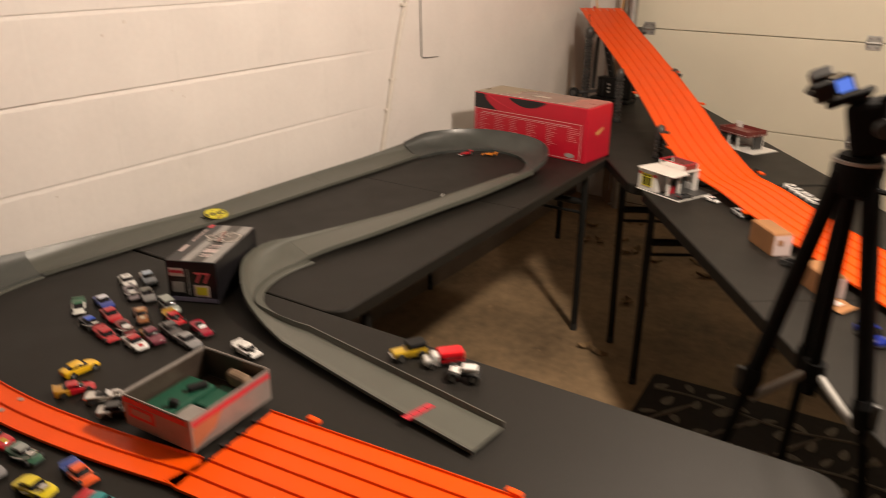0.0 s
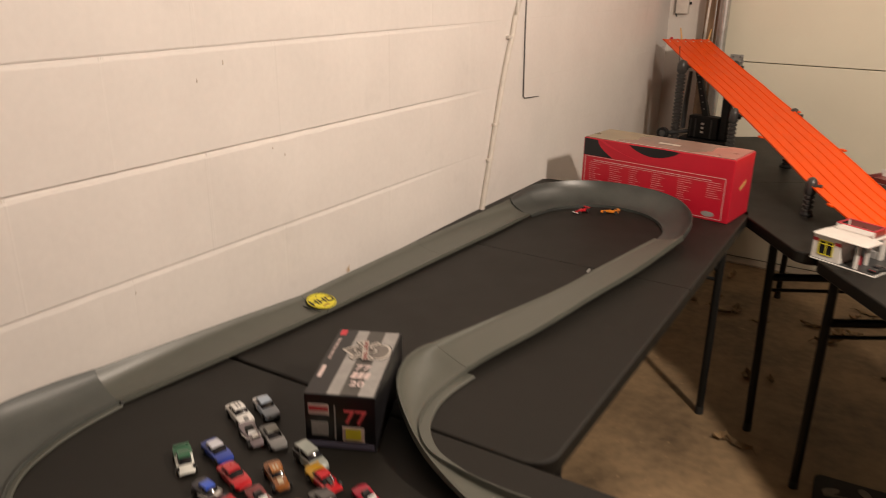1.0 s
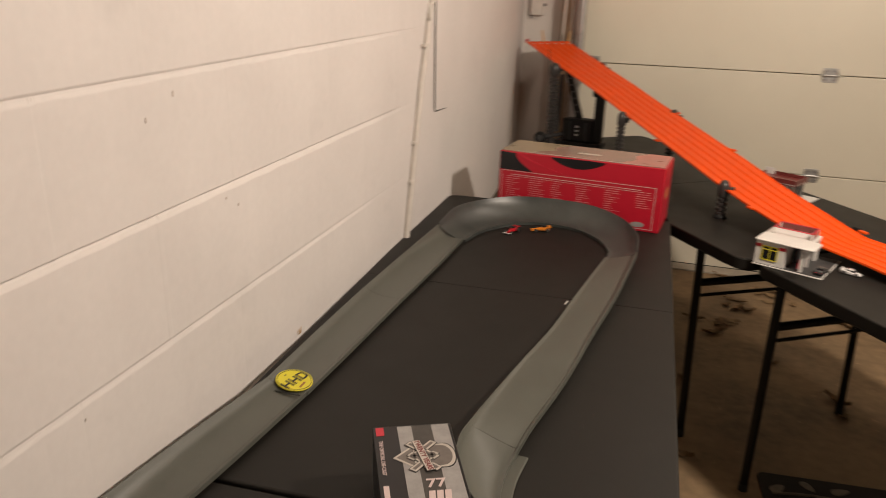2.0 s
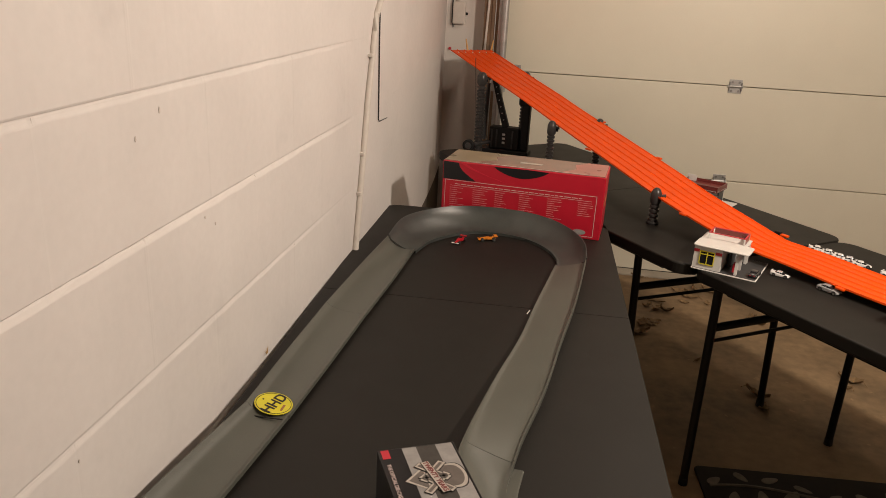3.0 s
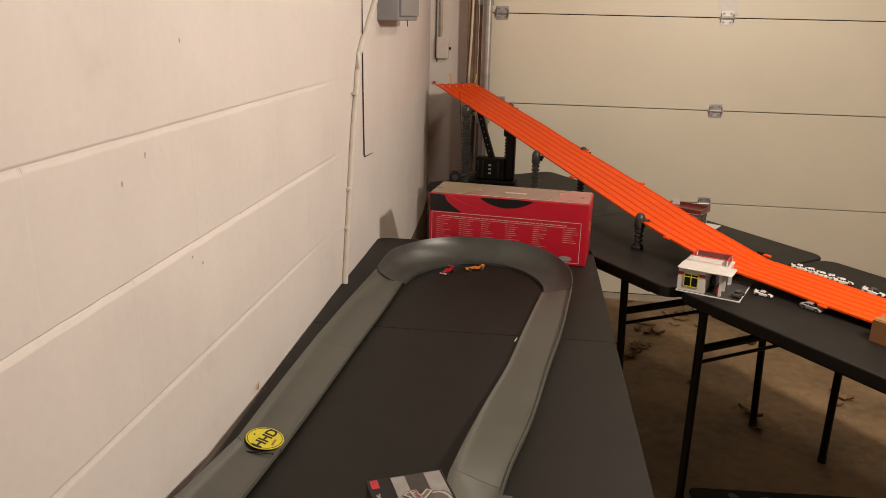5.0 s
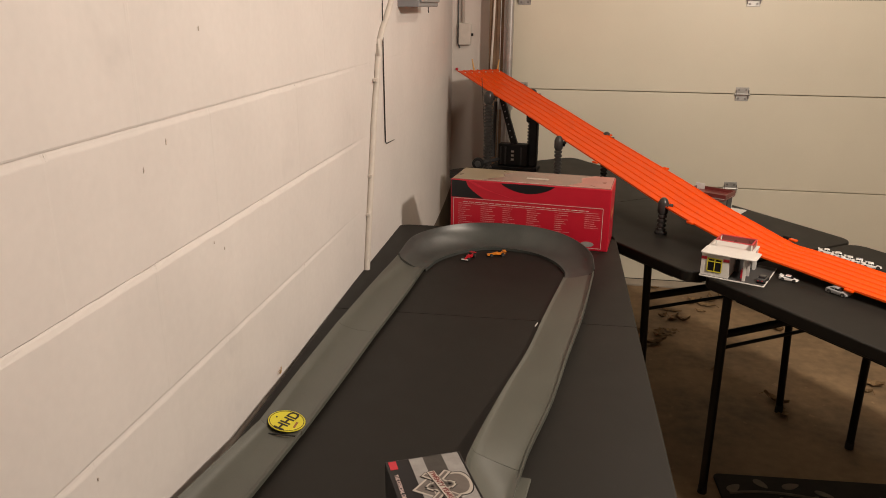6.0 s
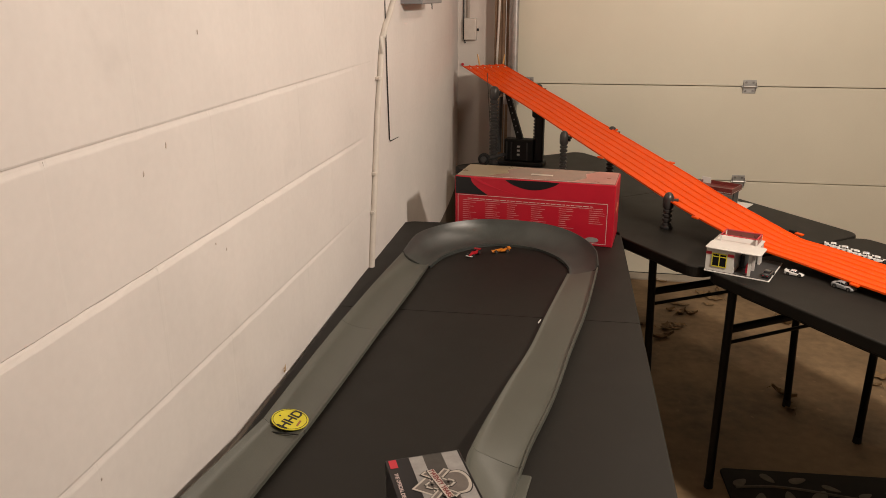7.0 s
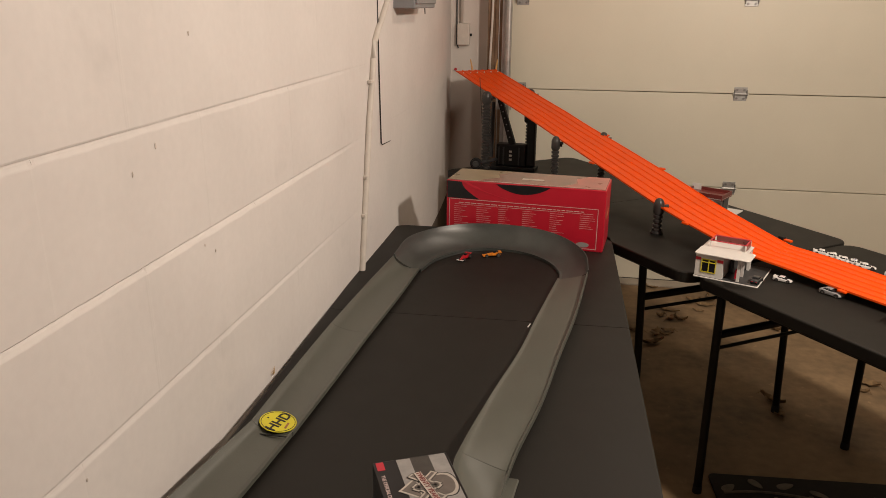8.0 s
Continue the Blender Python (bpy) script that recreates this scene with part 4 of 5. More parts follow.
def ring(x, hw, z0, z1, tuck=0.75):
    zm = z0 + (z1 - z0) * 0.55
    return [(x, -hw * 0.94, z0), (x, hw * 0.94, z0), (x, hw, zm), (x, hw * 0.96, z1 - 0.0012), (x, hw * tuck, z1), (x, 0, z1 + 0.0005), (x, -hw * tuck, z1), (x, -hw * 0.96, z1 - 0.0012), (x, -hw, zm)]


SHAPES = {
    "coupe": ([(-.036, .0115, .006, .0125), (-.033, .0145, .004, .0155), (-.02, .0155, .004, .0165), (0, .015, .004, .0155), (.02, .0155, .004, .0145), (.031, .0145, .004, .012), (.036, .0105, .006, .0095)],
              [(-.024, .0115, .0155, .0165), (-.014, .0120, .0155, .0222), (.001, .0120, .0155, .0225), (.014, .0115, .0140, .0150)]),
    "wedge": ([(-.036, .0135, .005, .0160), (-.030, .0155, .004, .0170), (-.012, .0155, .004, .0155), (.008, .0148, .004, .0130), (.026, .0150, .004, .0105), (.036, .0115, .005, .0075)],
              [(-.020, .0105, .0150, .0168), (-.008, .0110, .0145, .0208), (.004, .0108, .0130, .0200), (.017, .0105, .0110, .0122)]),
    "sedan": ([(-.037, .0125, .006, .0145), (-.034, .0145, .004, .0165), (-.016, .0150, .004, .0172), (.004, .0148, .004, .0165), (.022, .0150, .004, .0160), (.034, .0142, .004, .0140), (.037, .0115, .006, .0115)],
              [(-.023, .0122, .0165, .0175), (-.016, .0122, .0165, .0245), (.002, .0122, .0165, .0248), (.011, .0120, .0155, .0168)]),
    "van": ([(-.035, .0130, .006, .0180), (-.032, .0150, .004, .0200), (-.010, .0152, .004, .0200), (.012, .0150, .004, .0185), (.030, .0145, .004, .0160), (.035, .0120, .006, .0120)],
            [(-.031, .0132, .0190, .0215), (-.027, .0132, .0190, .0290), (.004, .0130, .0190, .0292), (.015, .0128, .0170, .0185)]),
}
SHAPES["rod"] = ([(-.035, .0100, .005, .0150), (-.030, .0135, .004, .0185), (-.018, .0150, .004, .0175), (-.004, .0130, .004, .0150), (.012, .0118, .004, .0140), (.026, .0130, .004, .0125), (.036, .0090, .005, .0090)],
                 [(-.020, .0095, .0155, .0170), (-.012, .0102, .0150, .0225), (.001, .0100, .0145, .0225), (.010, .0095, .0130, .0145)])
CARS = "toy cars"


def toy_car(x, y, heading, colour, shape, label, z=Z_TABLE, roof=None, stripe=None, scale=1.0, rear=None, extra=""):
    """A die-cast car: body, glazed cabin or open cockpit, arches, wheels; rear: a second colour behind the cabin."""
    car = thing("toy_car", pose(x, y, z, 0, 0, heading) @ Matrix.Scale(scale, 4), label, "toy car", CARS)
    body, cabin = SHAPES[shape]
    paintwork = colour if isinstance(colour, bpy.types.Material) else paint(*colour)
    rows = smooth_path(body, 0.003)
    if rear:
        cut = [q for q in rows if q[0] < -0.007]
        part("rear_body", loft([ring(*q) for q in cut]), paint(*rear), car, smooth=True)
        rows = [cut[-1]] + [q for q in rows if q[0] >= -0.007]
    part("body", loft([ring(*q) for q in rows]), paintwork, car, smooth=True)
    (xa, ha, _, _), (xb, hb, zl, za), (xc, hc, _, zb), (xd, hd, zd, _) = cabin
    if "open" in extra:
        part("cockpit", box(xb - 0.006, xc + 0.004, -hb * 0.8, hb * 0.8, zl - 0.003, zl + 0.0022, 0.0015), BLACK, car)
        part("seat", box(xb - 0.003, xb + 0.002, -hb * 0.6, hb * 0.6, zl + 0.002, zl + 0.006, 0.001), DARK, car)
        part("windscreen", loft([[(xc + 0.006, -hc * 0.8, zl), (xc + 0.006, hc * 0.8, zl), (xc + 0.0072, hc * 0.8, zl), (xc + 0.0072, -hc * 0.8, zl)], [(xc + 0.002, -hc * 0.7, zl + 0.0055), (xc + 0.002, hc * 0.7, zl + 0.0055), (xc + 0.0032, hc * 0.7, zl + 0.0055), (xc + 0.0032, -hc * 0.7, zl + 0.0055)]]), paint(0.6, 0.6, 0.6), car)
    else:
        part("glazing", loft([ring(*q, 0.8) for q in smooth_path(cabin, 0.003)]), SMOKED, car, "dark glazing", smooth=True)
        top = paint(*roof) if roof else paintwork
        part("roof", loft([[(px, -h * w, pz - d), (px, h * w, pz - d), (px, h * 0.82, pz + e), (px, 0, pz + e * 1.25), (px, -h * 0.82, pz + e)] for px, h, w, pz, d, e in ((xb - 0.005, hb, 0.90, za, 0.0020, 0.0002), (xb, hb, 0.98, za, 0.0012, 0.0014), (xc, hc, 0.98, zb, 0.0012, 0.0014), (xc + 0.003, hc, 0.90, zb, 0.0020, 0.0002))]), top, car, smooth=True)
        for sy in (-1, 1):
            part("door_pillar", box((xb + xc) / 2 - 0.0009, (xb + xc) / 2 + 0.0009, sy * hb * 0.965 - 0.0008, sy * hb * 0.965 + 0.0008, zl, za - 0.0004), paintwork, car)
    if "engine" in extra:
        block_part = part("engine", box(0.015, 0.026, -0.0055, 0.0055, 0.011, 0.0195, 0.001), CHROME, car, "exposed chrome engine")
        for sy in (-0.0075, 0.0075):
            part("exhaust", tube([(0.024, sy * 0.8, 0.016), (0.016, sy * 1.7, 0.013), (-0.012, sy * 1.95, 0.008)], 0.0016, 8), CHROME, block_part)
    if "scoop" in extra:
        part("scoop", loft([[(0.010, -0.004, 0.0135), (0.010, 0.004, 0.0135), (0.010, 0.003, 0.0185), (0.010, -0.003, 0.0185)], [(0.024, -0.003, 0.012), (0.024, 0.003, 0.012), (0.024, 0.002, 0.0145), (0.024, -0.002, 0.0145)]]), DARK, car)
    if stripe:
        for part_rows, lift in (([q for q in body if q[0] > xd - 0.001][:-1], 0.0008), ([(xb, 0, 0, za + 0.0011), (xc, 0, 0, zb + 0.0011)], 0.0006)):
            if len(part_rows) > 1 and not ("open" in extra and lift < 0.0007):
                part("stripe", loft([[(q[0], -0.0042, q[3] + 0.0002), (q[0], 0.0042, q[3] + 0.0002), (q[0], 0.0042, q[3] + lift), (q[0], -0.0042, q[3] + lift)] for q in part_rows]), paint(*stripe), car)
    if shape == "wedge":
        part("spoiler", box(-.0365, -.031, -.0135, .0135, .0186, .0196, .0004), paint(*rear) if rear else paintwork, car)
        for sy in (-.010, .010):
            part("spoiler_strut", box(-.035, -.033, sy - .0008, sy + .0008, .0155, .0187), DARK, car)
    part("chassis", box(-.033, .033, -.0125, .0125, .0028, .0052, 0.001), DARK, car)
    part("bumper", box(.0335, .0362, -.0105, .0105, .0045, .0068, 0.0008), CHROME if "engine" in extra else DARK, car)
    for sy in (-0.0068, 0.0068):
        part("headlight", box(body[-2][0] + 0.001, body[-2][0] + 0.0035, sy - 0.0025, sy + 0.0025, body[-2][3] - 0.0045, body[-2][3] - 0.0025, 0.0005), CHROME, car)
        part("tail_light", box(body[0][0] - 0.0008, body[0][0] + 0.0012, sy - 0.0030, sy + 0.0030, body[0][3] - 0.0036, body[0][3] - 0.0016, 0.0004), RED_INK, car)
    for wx in (-0.0215, 0.0225):
        for sy in (-1, 1):
            part("wheel_arch", tube([(wx, sy * 0.0110, 0.0062), (wx, sy * 0.01575, 0.0062)], 0.0072, 14), BLACK, car)
            wheel(car, wx, sy * 0.0142, 0.0058, 0.0024)
    return car


WHITE_C, SILVER, RED_C, BLUE_C, MAROON = (0.75, 0.74, 0.72), (0.35, 0.35, 0.36), (0.62, 0.012, 0.024), (0.02, 0.06, 0.42), (0.22, 0.03, 0.06)
PARK = [
    (0.301, 1.582, -19, WHITE_C, "sedan", "white toy car with a grey bonnet patch", dict(stripe=(0.25, 0.25, 0.25))),
    (0.324, 1.624, -23, (0.45, 0.55, 0.68), "sedan", "pale blue and white toy car", dict(rear=(0.70, 0.68, 0.68))),
    (0.364, 1.550, -24, (0.24, 0.20, 0.22), "rod", "grey mauve toy hot rod", dict(extra="open engine")),
    (0.400, 1.566, -25, (0.25, 0.25, 0.25), "coupe", "dull grey toy coupe", dict(roof=(0.30, 0.31, 0.28))),
    (0.328, 1.438, -31, (0.70, 0.72, 0.68), "wedge", "white toy racer with a green roof and tail", dict(roof=(0.01, 0.14, 0.06), rear=(0.01, 0.14, 0.06))),
    (0.354, 1.484, -14, BLUE_C, "coupe", "blue toy coupe with a white roof patch", dict(roof=(0.6, 0.62, 0.7))),
    (0.427, 1.406, -6, (0.03, 0.03, 0.05), "rod", "dark toy racer with a bright blue top and chrome nose", dict(roof=(0.03, 0.12, 0.75), extra="engine")),
    (0.426, 1.455, -14, RED_C, "coupe", "glossy red toy coupe", dict()),
    (0.482, 1.492, -28, (0.30, 0.10, 0.02), "rod", "copper brown toy racer with chrome", dict(roof=(0.50, 0.20, 0.05), stripe=(0.6, 0.5, 0.35))),
    (0.497, 1.554, -14, (0.42, 0.46, 0.42), "van", "pale mint green toy truck with a dark tail", dict(rear=(0.05, 0.05, 0.05))),
    (0.498, 1.396, -8, RED_C, "wedge", "red toy sports car", dict()),
    (0.506, 1.436, -14, (0.20, 0.015, 0.02), "rod", "dark red toy roadster with chrome engine", dict(extra="open engine")),
    (0.578, 1.409, -8, WHITE_C, "coupe", "white toy coupe with red graphics", dict(roof=RED_C, stripe=RED_C)),
    (0.584, 1.446, -12, MAROON, "sedan", "matte maroon toy car with a gold tail", dict(rear=(0.40, 0.17, 0.02))),
    (0.549, 1.527, -14, RED_C, "wedge", "gold and red toy racer", dict(rear=(0.62, 0.34, 0.02), extra="scoop")),
    (0.595, 1.486, -12, (0.10, 0.09, 0.09), "sedan", "dark grey toy sedan", dict()),
    (0.640, 1.528, -14, (0.42, 0.01, 0.04), "rod", "crimson toy convertible with a pale windscreen", dict(extra="open")),
    (0.659, 1.477, -6, (0.33, 0.33, 0.34), "coupe", "plain silver toy coupe", dict()),
    (0.788, 1.522, -4, WHITE_C, "wedge", "white toy race car on the black table", dict(extra="scoop")),
    (0.577, 1.287, 85, (0.85, 0.50, 0.01), "coupe", "bright yellow toy coupe", dict()),
    (0.636, 1.240, 64, RED_C, "wedge", "red toy racer with yellow parts", dict(rear=(0.6, 0.3, 0.02))),
    (0.671, 1.076, 9, RED_C, "sedan", "red toy car with yellow flames", dict(stripe=(0.6, 0.4, 0.02))),
    (0.752, 1.083, 7, (0.05, 0.16, 0.10), "rod", "green and chrome toy racer", dict(roof=(0.4, 0.42, 0.4), extra="engine")),
    (0.659, 1.026, 5, (0.12, 0.12, 0.16), "sedan", "dark blue-grey toy sedan", dict()),
    (0.740, 1.030, 3, (0.30, 0.30, 0.31), "coupe", "silver grey toy coupe", dict()),
    (0.845, 1.049, 12, (0.72, 0.58, 0.02), "coupe", "bright yellow toy coupe with a chrome engine", dict(extra="engine")),
    (0.868, 1.107, -1, (0.75, 0.10, 0.02), "wedge", "blue and orange toy racer", dict(rear=(0.03, 0.08, 0.40))),
    (0.956, 1.086, 19, (0.02, 0.30, 0.32), "wedge", "red and teal toy racer", dict(rear=RED_C)),
]
for x, y, head, colour, shape, label, more in PARK:
    toy_car(x, y, head, colour, shape, label, scale=0.97, **more)
toy_car(0.708, 1.256, 52, CHROME, "rod", "chrome toy hot rod with exposed engine", extra="open engine")
toy_car(0.765, 1.243, 44, (0.03, 0.03, 0.03), "sedan", "black and white toy sedan beside the tin", scale=0.9, rear=(0.6, 0.58, 0.55))
# beside the ramp
toy_car(1.278, 3.096, -29, WHITE_C, "wedge", "white toy race car beside the filling station", z=Z_TABLE - 0.004, scale=0.75, stripe=RED_C)
toy_car(1.389, 3.003, -47, (0.42, 0.43, 0.44), "coupe", "silver toy coupe beside the orange track", z=Z_TABLE - 0.004, scale=0.92)
for x, y, st in ((1.472, 3.392, None), (1.499, 3.353, (0.4, 0.4, 0.42)), (1.522, 3.322, None), (1.545, 3.296, (0.05, 0.08, 0.4)), (1.566, 3.268, None)):
    toy_car(x, y, -16, WHITE_C, "coupe" if st else "wedge", "white toy race car in a row beside the track", stripe=st, z=Z_TABLE - 0.004, scale=0.82)
toy_car(1.625, 3.179, -40, WHITE_C, "wedge", "white and dark toy race car past the row", roof=(0.03, 0.03, 0.03), z=Z_TABLE - 0.004, scale=0.9)
toy_car(1.614, 2.660, -19, (0.03, 0.03, 0.03), "sedan", "black toy car beside the cartons", z=Z_TABLE - 0.004)
toy_car(1.831, 2.328, -50, (0.01, 0.03, 0.30), "van", "dark blue toy van", z=Z_TABLE - 0.004, scale=1.15)


def open_wheeler(x, y, heading, colour, label, wing, tip=0, rear=None):
    car = thing("toy_car", pose(x, y, Z_TABLE, 0, tip, heading) @ Matrix.Scale(0.85, 4), label, "toy car", CARS)
    p = paint(*colour)
    part("body", loft([[(xx, -w, .006), (xx, w, .006), (xx, w * 0.9, h), (xx, 0, h + .001), (xx, -w * 0.9, h)] for xx, w, h in ((-.032, .006, .013), (-.018, .009, .016), (0, .008, .0145), (.018, .005, .0115), (.034, .003, .0085))]), p, car)
    part("engine_cover", box(-.016, -.004, -.004, .004, .015, .021, .001), SMOKED, car)
    part("rear_wing", box(-.036, -.024, -.013, .013, .017, .0195, .0005), paint(*(rear or wing)), car)
    part("side_pods", box(-.014, .004, -.0115, .0115, .006, .0125, .002), p, car)
    part("front_wing", box(.029, .037, -.014, .014, .005, .0068, .0005), paint(*wing), car)
    for wx, r in ((-.022, .0072), (.022, .0062)):
        for wy in (-.0125, .0125):
            wheel(car, wx, wy, r, .0034)
    return car


open_wheeler(0.304, 3.103, -111, RED_C, "red toy racing car with a white wing", WHITE_C, rear=RED_C)
open_wheeler(0.389, 3.149, -162, (0.75, 0.24, 0.02), "orange toy racing car on the track table", (0.75, 0.24, 0.02))

# trucks on the near table
jeep = thing("toy_truck", pose(1.066, 1.700, Z_TABLE, 0, 0, -121.9), "yellow toy jeep with a black top", "toy car", CARS)
YEL = paint(0.70, 0.45, 0.02)
part("body", loft([ring(*s) for s in ((-.035, .014, .008, .021), (-.033, .0155, .007, .022), (.006, .0155, .007, .022), (.008, .0145, .007, .0205), (.033, .0135, .008, .0195), (.036, .012, .009, .017))]), YEL, jeep)
part("soft_top", box(-.034, .004, -.0145, .0145, .022, .034, .002), BLACK, jeep)
part("bumper", box(.035, .039, -.013, .013, .008, .012, .001), CHROME, jeep)
for wx in (-.021, .023):
    for wy in (-.0155, .0155):
        wheel(jeep, wx, wy, .0088, .0038)
tanker = thing("toy_truck", pose(1.140, 1.716, Z_TABLE, 0, 0, -131.9), "white toy lorry with a red tank body", "toy car", CARS)
part("cab", loft([ring(*s) for s in ((.012, .0145, .006, .027), (.020, .0145, .006, .028), (.028, .0140, .006, .021), (.038, .013, .006, .019), (.041, .011, .008, .015))]), paint(*WHITE_C), tanker)
part("windscreen", box(.0255, .0285, -.011, .011, .020, .0255, .001), SMOKED, tanker)
part("tank_body", box(-.040, .011, -.0155, .0155, .009, .033, .004), paint(0.80, 0.010, 0.02), tanker)
part("stripe", box(-.038, .009, -.0159, .0159, .0195, .0215), CHROME, tanker)
for wx in (-.026, -.012, .028):
    for wy in (-.0145, .0145):
        wheel(tanker, wx, wy, .0068, .003)
monster = thing("toy_truck", pose(1.203, 1.693, Z_TABLE, 0, 0, 26.3) @ Matrix.Scale(0.88, 4), "white and black toy monster truck", "toy car", CARS)
part("body", loft([ring(*s) for s in ((-.034, .0135, .014, .022), (-.010, .0145, .013, .023), (.010, .0145, .013, .023), (.033, .0135, .014, .021), (.036, .011, .015, .019))]), BLACK, monster)
part("cab", box(-.004, .030, -.0125, .0125, .022, .034, .003), paint(*WHITE_C), monster)
part("glazing", box(-.0046, .0306, -.0095, .0095, .025, .031, .001), SMOKED, monster)
part("bed_panel", box(-.030, -.008, -.0148, .0148, .014, .0235, .002), paint(*WHITE_C), monster)
part("frame", box(-.030, .030, -.006, .006, .008, .014, .001), CHROME, monster)
for wx in (-.0235, .0235):
    for wy in (-.0175, .0175):
        wheel(monster, wx, wy, .0125, .0065)

# ---- toy buildings ----
gas = thing("toy_filling_station", pose(1.016, 3.093, Z_TABLE - 0.004, 0, 0, -23.6) @ Matrix.Diagonal((1.0, 1.04, 0.88, 1.0)), "white toy filling station with yellow windows and red trim", "toy building")
part("base_plate", slab(outline(0.190, 0.188, 0.004), 0.0, 0.004, 0.001), WHITE, gas)
part("forecourt", slab([(x + 0.003, y + 0.003) for x, y in outline(0.184, 0.182, 0.003)], 0.004, 0.0048, 0.0003), DARK, gas)
part("front_wall", box(0.002, 0.084, 0.006, 0.009, 0.0048, 0.084), WHITE, gas)
part("side_wall", box(0.002, 0.005, 0.009, 0.145, 0.0048, 0.084), WHITE, gas)
part("inner_wall", box(0.081, 0.084, 0.009, 0.145, 0.0048, 0.084), WHITE, gas)
part("back_wall", box(0.002, 0.135, 0.145, 0.148, 0.0048, 0.084), WHITE, gas)
part("red_stripe", box(0.002, 0.018, 0.0050, 0.006, 0.062, 0.072), RED_INK, gas)
part("red_stripe", box(0.066, 0.084, 0.0050, 0.006, 0.062, 0.072), RED_INK, gas)
win = part("window", box(0.022, 0.062, 0.0048, 0.0060, 0.022, 0.068), SMOKED, gas, "dark window with yellow frame")
for x0, x1, z0, z1 in ((0.020, 0.064, 0.066, 0.0695), (0.020, 0.064, 0.0205, 0.0235), (0.020, 0.0225, 0.0205, 0.0695), (0.0615, 0.064, 0.0205, 0.0695), (0.041, 0.0435, 0.0205, 0.0695), (0.020, 0.064, 0.056, 0.0585)):
    part("frame_bar", box(x0, x1, 0.0036, 0.0050, z0, z1), YELLOW_INK, win)
part("canopy", slab([(x - 0.002, y - 0.003) for x, y in outline(0.162, 0.080, 0.010)], 0.084, 0.089, 0.0015), WHITE, gas)
part("rear_roof", slab([(x + 0.0, y + 0.077) for x, y in outline(0.138, 0.074, 0.003)], 0.084, 0.088, 0.001), WHITE, gas)
for x0, x1, y0, y1 in ((0.020, 0.128, 0.142, 0.145), (0.125, 0.128, 0.080, 0.142)):
    part("parapet", box(x0, x1, y0, y1, 0.088, 0.110), BLOOD, gas, "red parapet panel")
for x0, x1, y0, y1 in ((0.020, 0.128, 0.080, 0.083), (0.020, 0.128, 0.142, 0.145), (0.020, 0.023, 0.083, 0.142), (0.125, 0.128, 0.083, 0.142)):
    part("parapet_rail", box(x0 - 0.0005, x1 + 0.0005, y0 - 0.0005, y1 + 0.0005, 0.110, 0.1125), RED_INK, gas)
for x, y in ((0.0215, 0.0815), (0.1265, 0.0815), (0.0215, 0.1435), (0.1265, 0.1435)):
    part("parapet_post", box(x - 0.002, x + 0.002, y - 0.002, y + 0.002, 0.088, 0.110), WHITE, gas)
for x, y in ((0.128, 0.014), (0.128, 0.066), (0.130, 0.135)):
    part("pillar", box(x - 0.004, x + 0.004, y - 0.004, y + 0.004, 0.0048, 0.084), WHITE, gas)
for x, y in ((0.118, 0.034), (0.118, 0.050)):
    part("fuel_pump", box(x - 0.004, x + 0.004, y - 0.003, y + 0.003, 0.0048, 0.036, 0.001), RED_CARD, gas, "small red fuel pump")
part("shelf_unit", box(0.087, 0.100, 0.075, 0.13, 0.0048, 0.05, 0.002), DARK, gas)
part("counter", box(0.09, 0.12, 0.130, 0.142, 0.0048, 0.03, 0.002), GREY_INK, gas)
toy_car(1.196, 3.064, 62, (0.06, 0.06, 0.06), "coupe", "small dark grey toy car on the forecourt", z=Z_TABLE + 0.001, scale=0.8)

shopb = thing("toy_garage_building", pose(1.072, 3.880, Z_TABLE, 0, 0, -30), "white toy garage with a maroon flat roof", "toy building")
part("base_plate", slab(outline(0.20, 0.14, 0.004), 0.0, 0.004, 0.001), WHITE, shopb)
part("back_wall", box(0.005, 0.15, 0.10, 0.104, 0.004, 0.062), WHITE, shopb)
part("side_wall", box(0.005, 0.009, 0.012, 0.10, 0.004, 0.062), DARK, shopb)
part("side_wall", box(0.146, 0.15, 0.05, 0.10, 0.004, 0.062), DARK, shopb)
part("roof", slab([(x, y + 0.004) for x, y in outline(0.156, 0.108, 0.003)], 0.062, 0.067, 0.001), WHITE, shopb)
for x0, x1, y0, y1 in ((0.0, 0.156, 0.004, 0.007), (0.0, 0.156, 0.109, 0.112), (0.0, 0.003, 0.007, 0.109), (0.153, 0.156, 0.007, 0.109)):
    part("parapet", box(x0, x1, y0, y1, 0.060, 0.082), BLOOD, shopb)
part("roof_panel", box(0.003, 0.153, 0.007, 0.109, 0.067, 0.070), BLOOD, shopb, "maroon roof panel")
part("sign_board", box(-0.004, 0.034, 0.100, 0.103, 0.066, 0.094, 0.001), WHITE, shopb)
for x in (0.05, 0.10):
    part("pillar", box(x - 0.003, x + 0.003, 0.012, 0.018, 0.004, 0.062), WHITE, shopb)
toy_car(1.125, 3.782, -50, WHITE_C, "wedge", "white toy car outside the toy garage", z=Z_TABLE + 0.004, roof=RED_C, scale=0.8)

